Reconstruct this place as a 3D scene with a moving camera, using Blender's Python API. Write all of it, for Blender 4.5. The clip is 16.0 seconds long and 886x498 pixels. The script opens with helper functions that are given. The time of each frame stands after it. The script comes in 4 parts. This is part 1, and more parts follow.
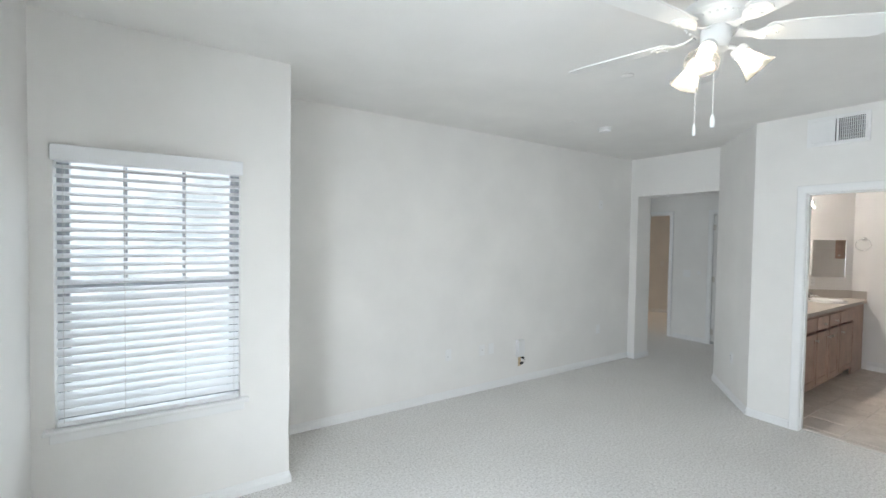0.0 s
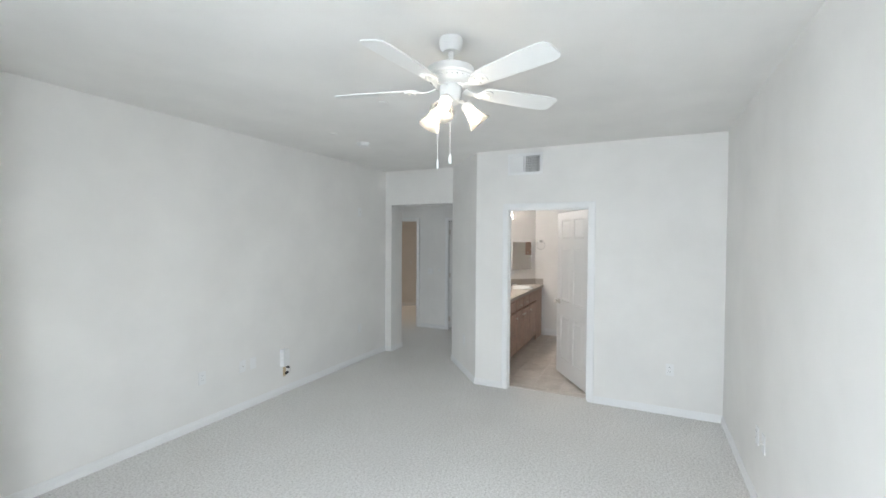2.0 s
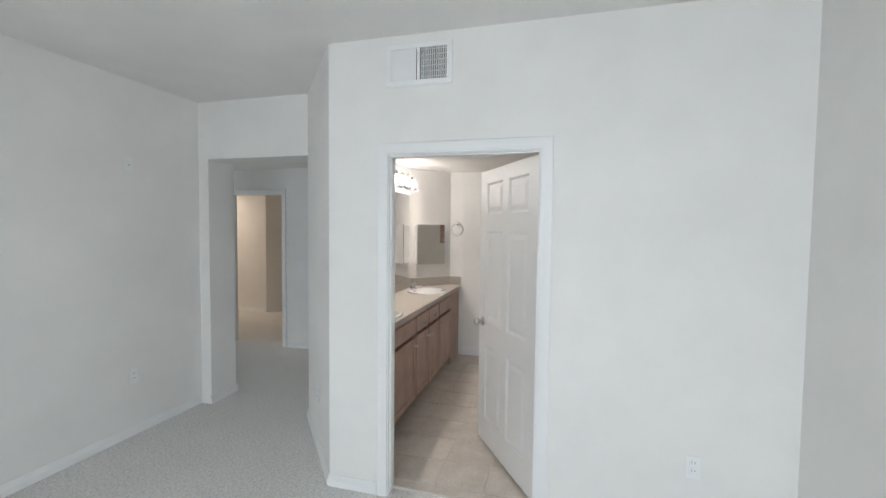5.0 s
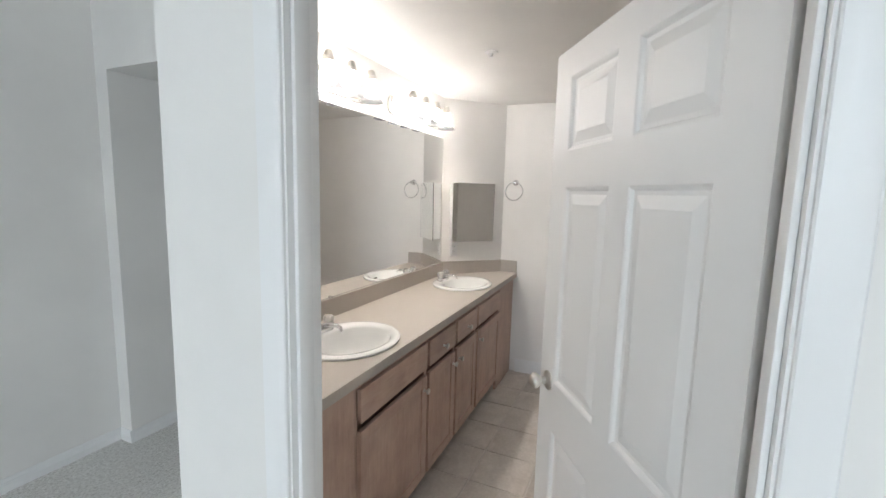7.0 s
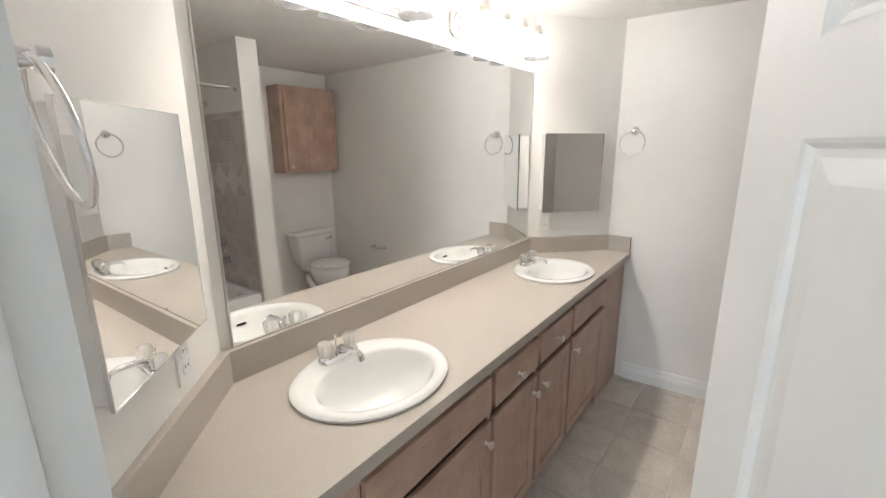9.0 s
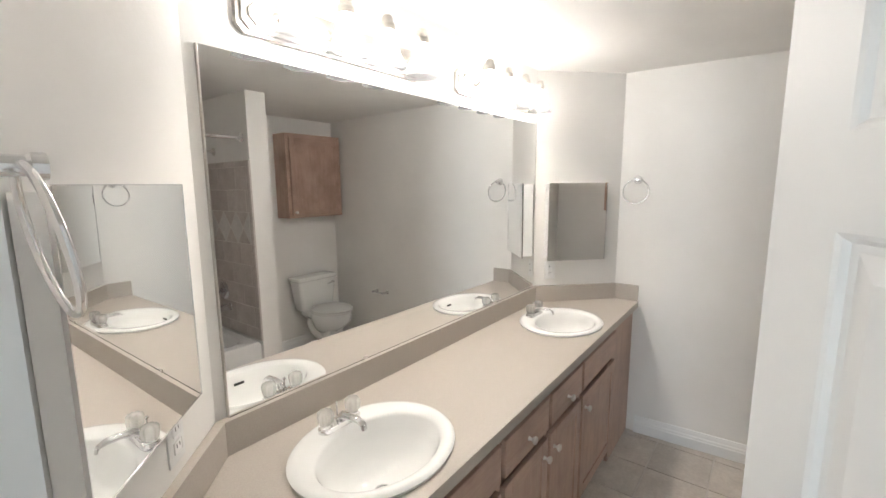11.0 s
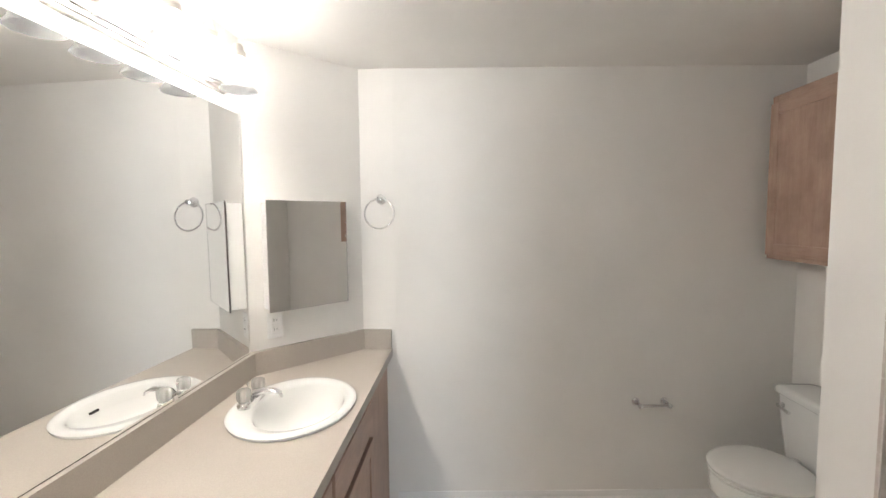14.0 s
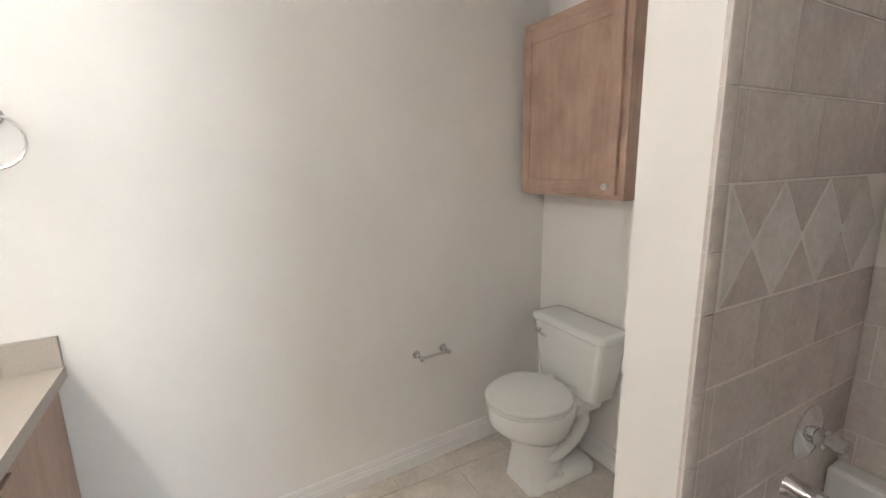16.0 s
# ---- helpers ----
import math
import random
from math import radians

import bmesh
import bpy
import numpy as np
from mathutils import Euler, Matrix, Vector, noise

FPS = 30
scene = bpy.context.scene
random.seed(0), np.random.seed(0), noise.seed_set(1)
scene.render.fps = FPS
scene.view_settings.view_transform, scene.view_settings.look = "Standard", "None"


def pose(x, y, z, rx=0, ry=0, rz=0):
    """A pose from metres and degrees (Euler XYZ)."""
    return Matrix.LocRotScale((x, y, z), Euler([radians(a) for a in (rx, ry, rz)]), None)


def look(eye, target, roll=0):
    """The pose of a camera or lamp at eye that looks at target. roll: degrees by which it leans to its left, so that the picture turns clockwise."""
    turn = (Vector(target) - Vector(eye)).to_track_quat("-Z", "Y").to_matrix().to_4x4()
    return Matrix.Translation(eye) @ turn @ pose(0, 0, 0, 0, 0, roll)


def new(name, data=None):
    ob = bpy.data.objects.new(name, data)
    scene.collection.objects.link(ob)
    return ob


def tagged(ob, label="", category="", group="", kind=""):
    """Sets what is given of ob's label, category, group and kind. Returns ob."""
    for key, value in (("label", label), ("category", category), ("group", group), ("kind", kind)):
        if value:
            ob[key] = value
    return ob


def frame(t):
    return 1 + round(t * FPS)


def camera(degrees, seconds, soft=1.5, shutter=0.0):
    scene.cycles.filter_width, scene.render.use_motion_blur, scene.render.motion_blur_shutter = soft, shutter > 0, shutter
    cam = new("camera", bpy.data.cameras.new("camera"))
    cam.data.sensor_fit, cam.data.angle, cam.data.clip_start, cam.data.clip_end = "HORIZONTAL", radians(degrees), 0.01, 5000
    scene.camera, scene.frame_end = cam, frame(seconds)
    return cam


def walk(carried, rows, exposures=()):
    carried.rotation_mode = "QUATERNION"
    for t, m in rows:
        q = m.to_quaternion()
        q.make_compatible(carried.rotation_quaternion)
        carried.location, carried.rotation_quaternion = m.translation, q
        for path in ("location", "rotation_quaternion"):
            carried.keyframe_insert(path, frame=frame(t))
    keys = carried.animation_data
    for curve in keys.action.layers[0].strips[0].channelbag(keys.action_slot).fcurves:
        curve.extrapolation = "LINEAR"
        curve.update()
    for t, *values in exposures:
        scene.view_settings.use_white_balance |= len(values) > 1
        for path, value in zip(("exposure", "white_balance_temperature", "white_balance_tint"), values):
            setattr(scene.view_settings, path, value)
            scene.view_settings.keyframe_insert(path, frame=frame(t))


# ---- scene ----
cam = camera(91.8, 16.0)
PATH = [
    (0, (-0.136, -0.095, 1.616), (0.954, 1.581, 1.56), 0.9),
    (0.5, (-0.231, -0.125, 1.637), (1.084, 1.38, 1.579), 0.8),
    (1, (-0.288, -0.118, 1.656), (1.224, 1.191, 1.604), 0.8),
    (1.5, (-0.315, -0.121, 1.653), (1.376, 0.946, 1.616), 0.7),
    (2, (-0.271, -0.129, 1.689), (1.535, 0.729, 1.645), 0.4),
    (2.5, (-0.071, -0.065, 1.653), (1.788, 0.672, 1.624), 0.6),
    (3, (0.268, -0.024, 1.644), (2.149, 0.655, 1.615), 0.7),
    (3.5, (0.675, 0.082, 1.64), (2.575, 0.705, 1.607), 0.7),
    (4, (1.109, 0.161, 1.612), (3.026, 0.727, 1.569), 0.8),
    (4.5, (1.592, 0.236, 1.619), (3.52, 0.766, 1.551), 0.6),
    (5, (2.085, 0.303, 1.607), (4.01, 0.836, 1.513), 0.6),
    (5.2, (2.271, 0.318, 1.601), (4.195, 0.856, 1.496), 0.7),
    (7.3, (3.916, 0.658, 1.556), (5.677, 1.557, 1.259), 1.0),
    (7.5, (4.023, 0.68, 1.55), (5.742, 1.651, 1.231), 0.4),
    (8, (4.235, 0.766, 1.546), (5.876, 1.841, 1.156), 0.1),
    (8.5, (4.392, 0.838, 1.545), (5.975, 1.979, 1.11), -0.1),
    (9, (4.445, 0.851, 1.588), (5.994, 2.026, 1.119), -0.2),
    (9.2, (4.464, 0.864, 1.598), (6.004, 2.053, 1.135), -0.1),
    (11.3, (4.48, 0.903, 1.655), (6.079, 2.078, 1.401), -0.1),
    (11.5, (4.498, 0.928, 1.636), (6.141, 2.044, 1.404), -0.4),
    (12, (4.586, 0.995, 1.649), (6.339, 1.934, 1.429), -0.4),
    (12.5, (4.732, 1.046, 1.619), (6.568, 1.815, 1.426), -0.6),
    (13, (4.887, 1.062, 1.6), (6.784, 1.669, 1.423), -0.5),
    (13.5, (5.067, 1.093, 1.584), (7.022, 1.487, 1.425), -0.5),
    (14, (5.191, 1.129, 1.572), (7.183, 1.243, 1.431), -0.5),
    (14.5, (5.302, 1.117, 1.561), (7.293, 1.004, 1.413), -0.5),
    (15, (5.414, 1.11, 1.555), (7.366, 0.714, 1.382), -0.5),
    (15.5, (5.5, 1.068, 1.539), (7.374, 0.416, 1.29), -0.7),
    (16, (5.65, 1.042, 1.523), (7.381, 0.124, 1.126), -1.0),
]
walk(cam, [(t, look(eye, target, roll)) for t, eye, target, roll in PATH],
     exposures=((0, 0.13, 6500, 10), (3, 0.08, 6500, 10), (5, 0.06, 6480, 10), (7.5, 0.28, 6330, 9), (9, 0.44, 6380, 8), (12, 0.41, 6400, 8), (13.5, 0.52, 6420, 8), (14.5, 0.62, 6420, 8), (16, 0.84, 6420, 8)))


# ---- world, daylight and lamps ----
world = bpy.data.worlds.new("sky")
scene.world = world
world.use_nodes = True
wn = world.node_tree
sky = wn.nodes.new("ShaderNodeTexSky")
sky.sky_type, sky.sun_disc = "NISHITA", False
sky.sun_elevation, sky.sun_rotation = radians(38), radians(200)
wn.links.new(sky.outputs[0], wn.nodes["Background"].inputs[0])
wn.nodes["Background"].inputs[1].default_value = 0.12


def lamp_area(name, eye, target, width, height, watts, colour):
    data = bpy.data.lights.new(name, "AREA")
    data.shape, data.size, data.size_y = "RECTANGLE", width, height
    data.energy, data.color = watts, colour
    ob = new(name, data)
    ob.matrix_world = look(eye, target)
    return ob


sun = new("sun", bpy.data.lights.new("sun", "SUN"))
sun.data.energy, sun.data.angle, sun.data.color = 1.2, radians(12), (1.0, 0.96, 0.9)
sun.matrix_world = look((0, -10, 9), (0, 0, 0))

WINDOW_W, WINDOW2_W, BULB_W, FAN_W = 8.0, 225.0, 268.0, 28.0
lamp_area("window_daylight", (-0.175, 2.98, 1.33), (-0.175, 0.0, 1.2), 0.95, 1.5, WINDOW_W, (0.80, 0.90, 1.0))
lamp_area("window_two_daylight", (-1.35, 0.5, 1.75), (3.0, 0.5, 0.6), 2.4, 1.9, WINDOW2_W, (0.823, 0.905, 0.995))
# next lamp is an unseen bluish fill, added to brighten the hall
lamp_area("hall_fill", (6.25, 6.3, 1.3), (6.25, 4.0, 1.0), 0.9, 1.8, 10, (0.82, 0.91, 1.0))
lamp_area("far_room_light", (8.2, 6.6, 2.36), (8.2, 6.6, 0), 0.4, 0.4, 13, (1.0, 0.82, 0.67))

# ---- materials ----


def material(name, colour, rough=0.5, metal=0.0, spec=0.5):
    m = bpy.data.materials.new(name)
    m.use_nodes = True
    b = m.node_tree.nodes["Principled BSDF"]
    b.inputs["Base Color"].default_value = (*colour, 1)
    b.inputs["Roughness"].default_value = rough
    b.inputs["Metallic"].default_value = metal
    b.inputs["Specular IOR Level"].default_value = spec
    return m


def node(m, kind, **values):
    n = m.node_tree.nodes.new(kind)
    for key, value in values.items():
        n.inputs[key].default_value = value
    return n


def coords(m, stretch=(1, 1, 1)):
    g = m.node_tree.nodes.new("ShaderNodeNewGeometry")
    mp = node(m, "ShaderNodeMapping", Scale=stretch)
    m.node_tree.links.new(g.outputs["Position"], mp.inputs[0])
    return mp.outputs[0]


def local_coords(m, stretch=(1, 1, 1)):
    g = m.node_tree.nodes.new("ShaderNodeTexCoord")
    mp = node(m, "ShaderNodeMapping", Scale=stretch)
    m.node_tree.links.new(g.outputs["Object"], mp.inputs[0])
    return mp.outputs[0]


def noise_tex(m, where, scale, detail=3.0, rough=0.55):
    n = node(m, "ShaderNodeTexNoise", Scale=scale, Detail=detail, Roughness=rough)
    m.node_tree.links.new(where, n.inputs["Vector"])
    return n.outputs["Fac"]


def ramp(m, fac, stops):
    r = m.node_tree.nodes.new("ShaderNodeValToRGB")
    r.color_ramp.elements[0].position, r.color_ramp.elements[0].color = stops[0][0], (*stops[0][1], 1)
    r.color_ramp.elements[1].position, r.color_ramp.elements[1].color = stops[-1][0], (*stops[-1][1], 1)
    for p, c in stops[1:-1]:
        r.color_ramp.elements.new(p).color = (*c, 1)
    m.node_tree.links.new(fac, r.inputs[0])
    return r.outputs[0]


def mixed(m, fac, a, b, mode="MIX"):
    x = m.node_tree.nodes.new("ShaderNodeMix")
    x.data_type, x.blend_type = "RGBA", mode
    for value, socket in ((fac, x.inputs[0]), (a, x.inputs[6]), (b, x.inputs[7])):
        if isinstance(value, (int, float)):
            socket.default_value = value
        elif isinstance(value, tuple):
            socket.default_value = (*value, 1)
        else:
            m.node_tree.links.new(value, socket)
    return x.outputs[2]


def into(m, output, socket):
    m.node_tree.links.new(output, m.node_tree.nodes["Principled BSDF"].inputs[socket])


def bump(m, height, strength, distance, under=None):
    b = node(m, "ShaderNodeBump", Strength=strength, Distance=distance)
    m.node_tree.links.new(height, b.inputs["Height"])
    if under is not None:
        m.node_tree.links.new(under, b.inputs["Normal"])
    into(m, b.outputs[0], "Normal")
    return b.outputs[0]


def roughness(m, fac, low, high):
    r = node(m, "ShaderNodeMapRange")
    r.inputs["To Min"].default_value, r.inputs["To Max"].default_value = low, high
    m.node_tree.links.new(fac, r.inputs["Value"])
    into(m, r.outputs[0], "Roughness")


def paint(name, colour, rough, peel):
    """Rolled wall paint: soft mottling and a fine orange-peel texture."""
    m = material(name, colour, rough)
    p = coords(m)
    low = tuple(c * 0.955 for c in colour)
    high = tuple(min(1, c * 1.03) for c in colour)
    into(m, ramp(m, noise_tex(m, p, 1.7, 4), [(0.3, low), (0.7, high)]), "Base Color")
    first = bump(m, noise_tex(m, p, 70, 3), peel, 0.002)
    bump(m, noise_tex(m, p, 220, 2), peel * 0.5, 0.001, first)
    roughness(m, noise_tex(m, p, 5), rough - 0.06, rough + 0.06)
    return m


WALL = paint("wall_paint", (0.86, 0.845, 0.815), 0.72, 0.22)
CEILING = paint("ceiling_paint", (0.86, 0.845, 0.815), 0.8, 0.35)
TRIM = material("white_trim_paint", (0.86, 0.86, 0.85), 0.38)
bump(TRIM, noise_tex(TRIM, coords(TRIM, (1, 1, 0.3)), 40, 3), 0.06, 0.002)
DOOR = material("white_door_paint", (0.79, 0.78, 0.76), 0.42)
bump(DOOR, noise_tex(DOOR, local_coords(DOOR, (6, 6, 120)), 1.2, 4), 0.12, 0.0012)

CARPET = material("cut_pile_carpet", (0.5, 0.48, 0.45), 0.95, spec=0.1)
cp = coords(CARPET)
fine = noise_tex(CARPET, cp, 85, 4, 0.72)
mid = noise_tex(CARPET, cp, 50, 5, 0.7)
wide = noise_tex(CARPET, cp, 2.2, 3)
yarn = ramp(CARPET, fine, [(0.36, (0.46, 0.445, 0.42)), (0.5, (0.86, 0.845, 0.815)), (0.62, (0.97, 0.965, 0.945))])
yarn = mixed(CARPET, 0.5, yarn, ramp(CARPET, mid, [(0.40, (0.70, 0.68, 0.65)), (0.60, (0.97, 0.96, 0.935))]))
into(CARPET, mixed(CARPET, 0.55, yarn, ramp(CARPET, wide, [(0.3, (0.93, 0.925, 0.915)), (0.7, (1, 1, 1))]), "MULTIPLY"), "Base Color")
bump(CARPET, fine, 0.9, 0.008, bump(CARPET, mid, 0.45, 0.01))


def stone_tile(name, dark, light, rough):
    """Glazed ceramic tile with clouded colour that differs from tile to tile."""
    m = material(name, light, rough)
    p = coords(m)
    info = m.node_tree.nodes.new("ShaderNodeObjectInfo")
    shifted = node(m, "ShaderNodeVectorMath")
    m.node_tree.links.new(p, shifted.inputs[0])
    scaled = node(m, "ShaderNodeMath")
    scaled.operation = "MULTIPLY"
    scaled.inputs[1].default_value = 37.0
    m.node_tree.links.new(info.outputs["Random"], scaled.inputs[0])
    m.node_tree.links.new(scaled.outputs[0], shifted.inputs[1])
    q = shifted.outputs[0]
    cloud = ramp(m, noise_tex(m, q, 7, 5, 0.6), [(0.28, dark), (0.52, tuple((a + b) / 2 for a, b in zip(dark, light))), (0.75, light)])
    speck = ramp(m, noise_tex(m, q, 60, 3), [(0.35, (0.86, 0.85, 0.84)), (0.65, (1, 1, 1))])
    tone = ramp(m, info.outputs["Random"], [(0.0, (0.92, 0.92, 0.92)), (1.0, (1, 1, 1))])
    into(m, mixed(m, 1.0, mixed(m, 0.7, cloud, speck, "MULTIPLY"), tone, "MULTIPLY"), "Base Color")
    bump(m, noise_tex(m, q, 22, 4), 0.12, 0.003)
    roughness(m, noise_tex(m, q, 9), rough - 0.08, rough + 0.1)
    return m


FLOOR_TILE = stone_tile("floor_tile_glaze", (0.60, 0.545, 0.49), (0.77, 0.715, 0.655), 0.36)
WALL_TILE = stone_tile("wall_tile_glaze", (0.57, 0.505, 0.47), (0.76, 0.70, 0.66), 0.18)
ACCENT_TILE = stone_tile("accent_tile_glaze", (0.70, 0.67, 0.64), (0.82, 0.795, 0.765), 0.22)
GROUT = material("grout", (0.67, 0.63, 0.59), 0.9)
bump(GROUT, noise_tex(GROUT, coords(GROUT), 150, 2), 0.3, 0.002)


def wood(name, along):
    m = material(name, (0.3, 0.2, 0.14), 0.42)
    stretch = {"z": (9, 9, 0.9), "x": (0.9, 9, 9)}[along]
    p = coords(m, stretch)
    q = coords(m)
    grain = noise_tex(m, p, 4.5, 6, 0.65)
    streak = noise_tex(m, p, 22, 3)
    cloud = noise_tex(m, q, 6.5, 4, 0.6)
    base = ramp(m, grain, [(0.25, (0.40, 0.265, 0.20)), (0.5, (0.50, 0.345, 0.27)), (0.75, (0.57, 0.41, 0.335))])
    base = mixed(m, 0.3, base, ramp(m, streak, [(0.3, (0.44, 0.295, 0.23)), (0.7, (0.55, 0.395, 0.32))]))
    into(m, mixed(m, 0.65, base, ramp(m, cloud, [(0.3, (0.66, 0.62, 0.59)), (0.62, (1, 1, 1))]), "MULTIPLY"), "Base Color")
    bump(m, grain, 0.08, 0.002)
    roughness(m, cloud, 0.34, 0.5)
    return m


WOOD = wood("stained_maple", "z")
WOOD_X = wood("stained_maple_crosswise", "x")
LAMINATE = material("beige_laminate", (0.56, 0.475, 0.395), 0.42)
lp = coords(LAMINATE)
into(LAMINATE, mixed(LAMINATE, 0.5, ramp(LAMINATE, noise_tex(LAMINATE, lp, 260, 2), [(0.35, (0.43, 0.388, 0.343)), (0.65, (0.515, 0.472, 0.424))]), ramp(LAMINATE, noise_tex(LAMINATE, lp, 3, 3), [(0.3, (0.45, 0.41, 0.365)), (0.7, (0.485, 0.444, 0.398))])), "Base Color")
PORCELAIN = material("white_porcelain", (0.85, 0.855, 0.84), 0.08, spec=0.6)
ACRYLIC = material("white_tub_enamel", (0.80, 0.80, 0.79), 0.16)
SEAT = material("white_seat_plastic", (0.80, 0.795, 0.78), 0.25)
CHROME = material("chrome", (0.78, 0.78, 0.79), 0.08, 1.0)
NICKEL = material("brushed_nickel", (0.68, 0.65, 0.61), 0.3, 1.0)
roughness(NICKEL, noise_tex(NICKEL, coords(NICKEL, (8, 8, 90)), 3), 0.24, 0.4)
MIRROR = material("mirror_silver", (0.95, 0.955, 0.95), 0.01, 1.0)
PLASTIC = material("white_plastic", (0.87, 0.87, 0.86), 0.35)
FAN_WHITE = material("white_fan_enamel", (0.82, 0.82, 0.80), 0.35)
SLAT = material("white_blind_slat", (0.90, 0.91, 0.92), 0.4)
VINYL = material("window_metal", (0.36, 0.38, 0.40), 0.45)
# near-black colour puts shade into the duct, slots, overflow and cabinet gaps
DARK = material("dark_recess", (0.03, 0.028, 0.026), 0.8)
BLACK = material("black_plug_plastic", (0.015, 0.015, 0.016), 0.4)
TAG = material("tan_wall_plate", (0.62, 0.5, 0.33), 0.6)
CORD = material("cord", (0.66, 0.64, 0.62), 0.7)


def thin_glass(name, tint, share):
    m = bpy.data.materials.new(name)
    m.use_nodes = True
    t = m.node_tree
    t.nodes.remove(t.nodes["Principled BSDF"])
    clear = t.nodes.new("ShaderNodeBsdfTransparent")
    clear.inputs[0].default_value = (*tint, 1)
    gloss = t.nodes.new("ShaderNodeBsdfGlossy")
    gloss.inputs["Roughness"].default_value = 0.06
    milk = t.nodes.new("ShaderNodeBsdfTranslucent")
    milk.inputs[0].default_value = (0.95, 0.95, 0.93, 1)
    one, two = t.nodes.new("ShaderNodeMixShader"), t.nodes.new("ShaderNodeMixShader")
    edge = t.nodes.new("ShaderNodeLayerWeight")
    edge.inputs[0].default_value = 0.35
    fres = t.nodes.new("ShaderNodeMath")
    fres.operation = "MULTIPLY"
    fres.inputs[1].default_value = 0.3
    t.links.new(edge.outputs["Facing"], fres.inputs[0])
    one.inputs[0].default_value = share
    t.links.new(clear.outputs[0], one.inputs[1])
    t.links.new(milk.outputs[0], one.inputs[2])
    t.links.new(fres.outputs[0], two.inputs[0])
    t.links.new(one.outputs[0], two.inputs[1])
    t.links.new(gloss.outputs[0], two.inputs[2])
    t.links.new(two.outputs[0], t.nodes["Material Output"].inputs[0])
    return m


SHADE = thin_glass("ribbed_glass", (0.60, 0.61, 0.63), 0.16)
FAN_SHADE = thin_glass("fan_ribbed_glass", (0.80, 0.80, 0.80), 0.25)
CLEAR = thin_glass("clear_acrylic", (0.98, 0.98, 0.97), 0.35)
PANE = thin_glass("window_glass", (0.96, 0.98, 0.98), 0.0)


def glow(name, colour, strength):
    m = bpy.data.materials.new(name)
    m.use_nodes = True
    t = m.node_tree
    t.nodes.remove(t.nodes["Principled BSDF"])
    e = t.nodes.new("ShaderNodeEmission")
    e.inputs[0].default_value, e.inputs[1].default_value = (*colour, 1), strength
    t.links.new(e.outputs[0], t.nodes["Material Output"].inputs[0])
    return m


BULB = glow("vanity_bulb", (1.0, 0.90, 0.81), BULB_W)
FAN_BULB = glow("fan_bulb", (1.0, 0.84, 0.64), FAN_W)

# emission stands in for the overexposed outdoors, greyed in patches by noise
BACKDROP_GLOW = glow("glowing_backdrop", (0.93, 0.97, 1.0), 1.15)
hz = noise_tex(BACKDROP_GLOW, coords(BACKDROP_GLOW), 0.55, 5, 0.6)
BACKDROP_GLOW.node_tree.links.new(ramp(BACKDROP_GLOW, hz, [(0.35, (0.62, 0.68, 0.72)), (0.5, (0.92, 0.96, 1.0)), (0.7, (1, 1, 1))]), BACKDROP_GLOW.node_tree.nodes["Emission"].inputs[0])

# ---- mesh helpers ----


def box(bm, x0, x1, y0, y1, z0, z1, bevel=0.0, segments=2):
    vs = bmesh.ops.create_cube(bm, size=1)["verts"]
    for v in vs:
        v.co = Vector(((x0 + x1) / 2 + v.co.x * (x1 - x0), (y0 + y1) / 2 + v.co.y * (y1 - y0), (z0 + z1) / 2 + v.co.z * (z1 - z0)))
    if bevel:
        edges = list({e for v in vs for e in v.link_edges})
        bmesh.ops.bevel(bm, geom=edges, offset=bevel, segments=segments, affect="EDGES", profile=0.5)


def prism(bm, poly, z0, z1):
    low = [bm.verts.new((x, y, z0)) for x, y in poly]
    high = [bm.verts.new((x, y, z1)) for x, y in poly]
    n = len(poly)
    bm.faces.new(low[::-1])
    bm.faces.new(high)
    for i in range(n):
        bm.faces.new((low[i], low[(i + 1) % n], high[(i + 1) % n], high[i]))


def loft(bm, rings, cap=True):
    """Joins rings of equally many points."""
    made = [[bm.verts.new(p) for p in ring] for ring in rings]
    n = len(made[0])
    for a, b in zip(made, made[1:]):
        for i in range(n):
            bm.faces.new((a[i], a[(i + 1) % n], b[(i + 1) % n], b[i]))
    if cap:
        bm.faces.new(made[0][::-1])
        bm.faces.new(made[-1])


def ring(cx, cy, z, rx, ry, n=32, start=0.0):
    return [(cx + rx * math.cos(start + 2 * math.pi * i / n), cy + ry * math.sin(start + 2 * math.pi * i / n), z) for i in range(n)]


def lathe(bm, profile, n=24, m=None, cap=True, start=0.0):
    """A turned shape from (radius, height) pairs round z, moved by m."""
    m = m or Matrix()
    loft(bm, [[m @ Vector(p) for p in ring(0, 0, h, r, r, n, start)] for r, h in profile], cap)


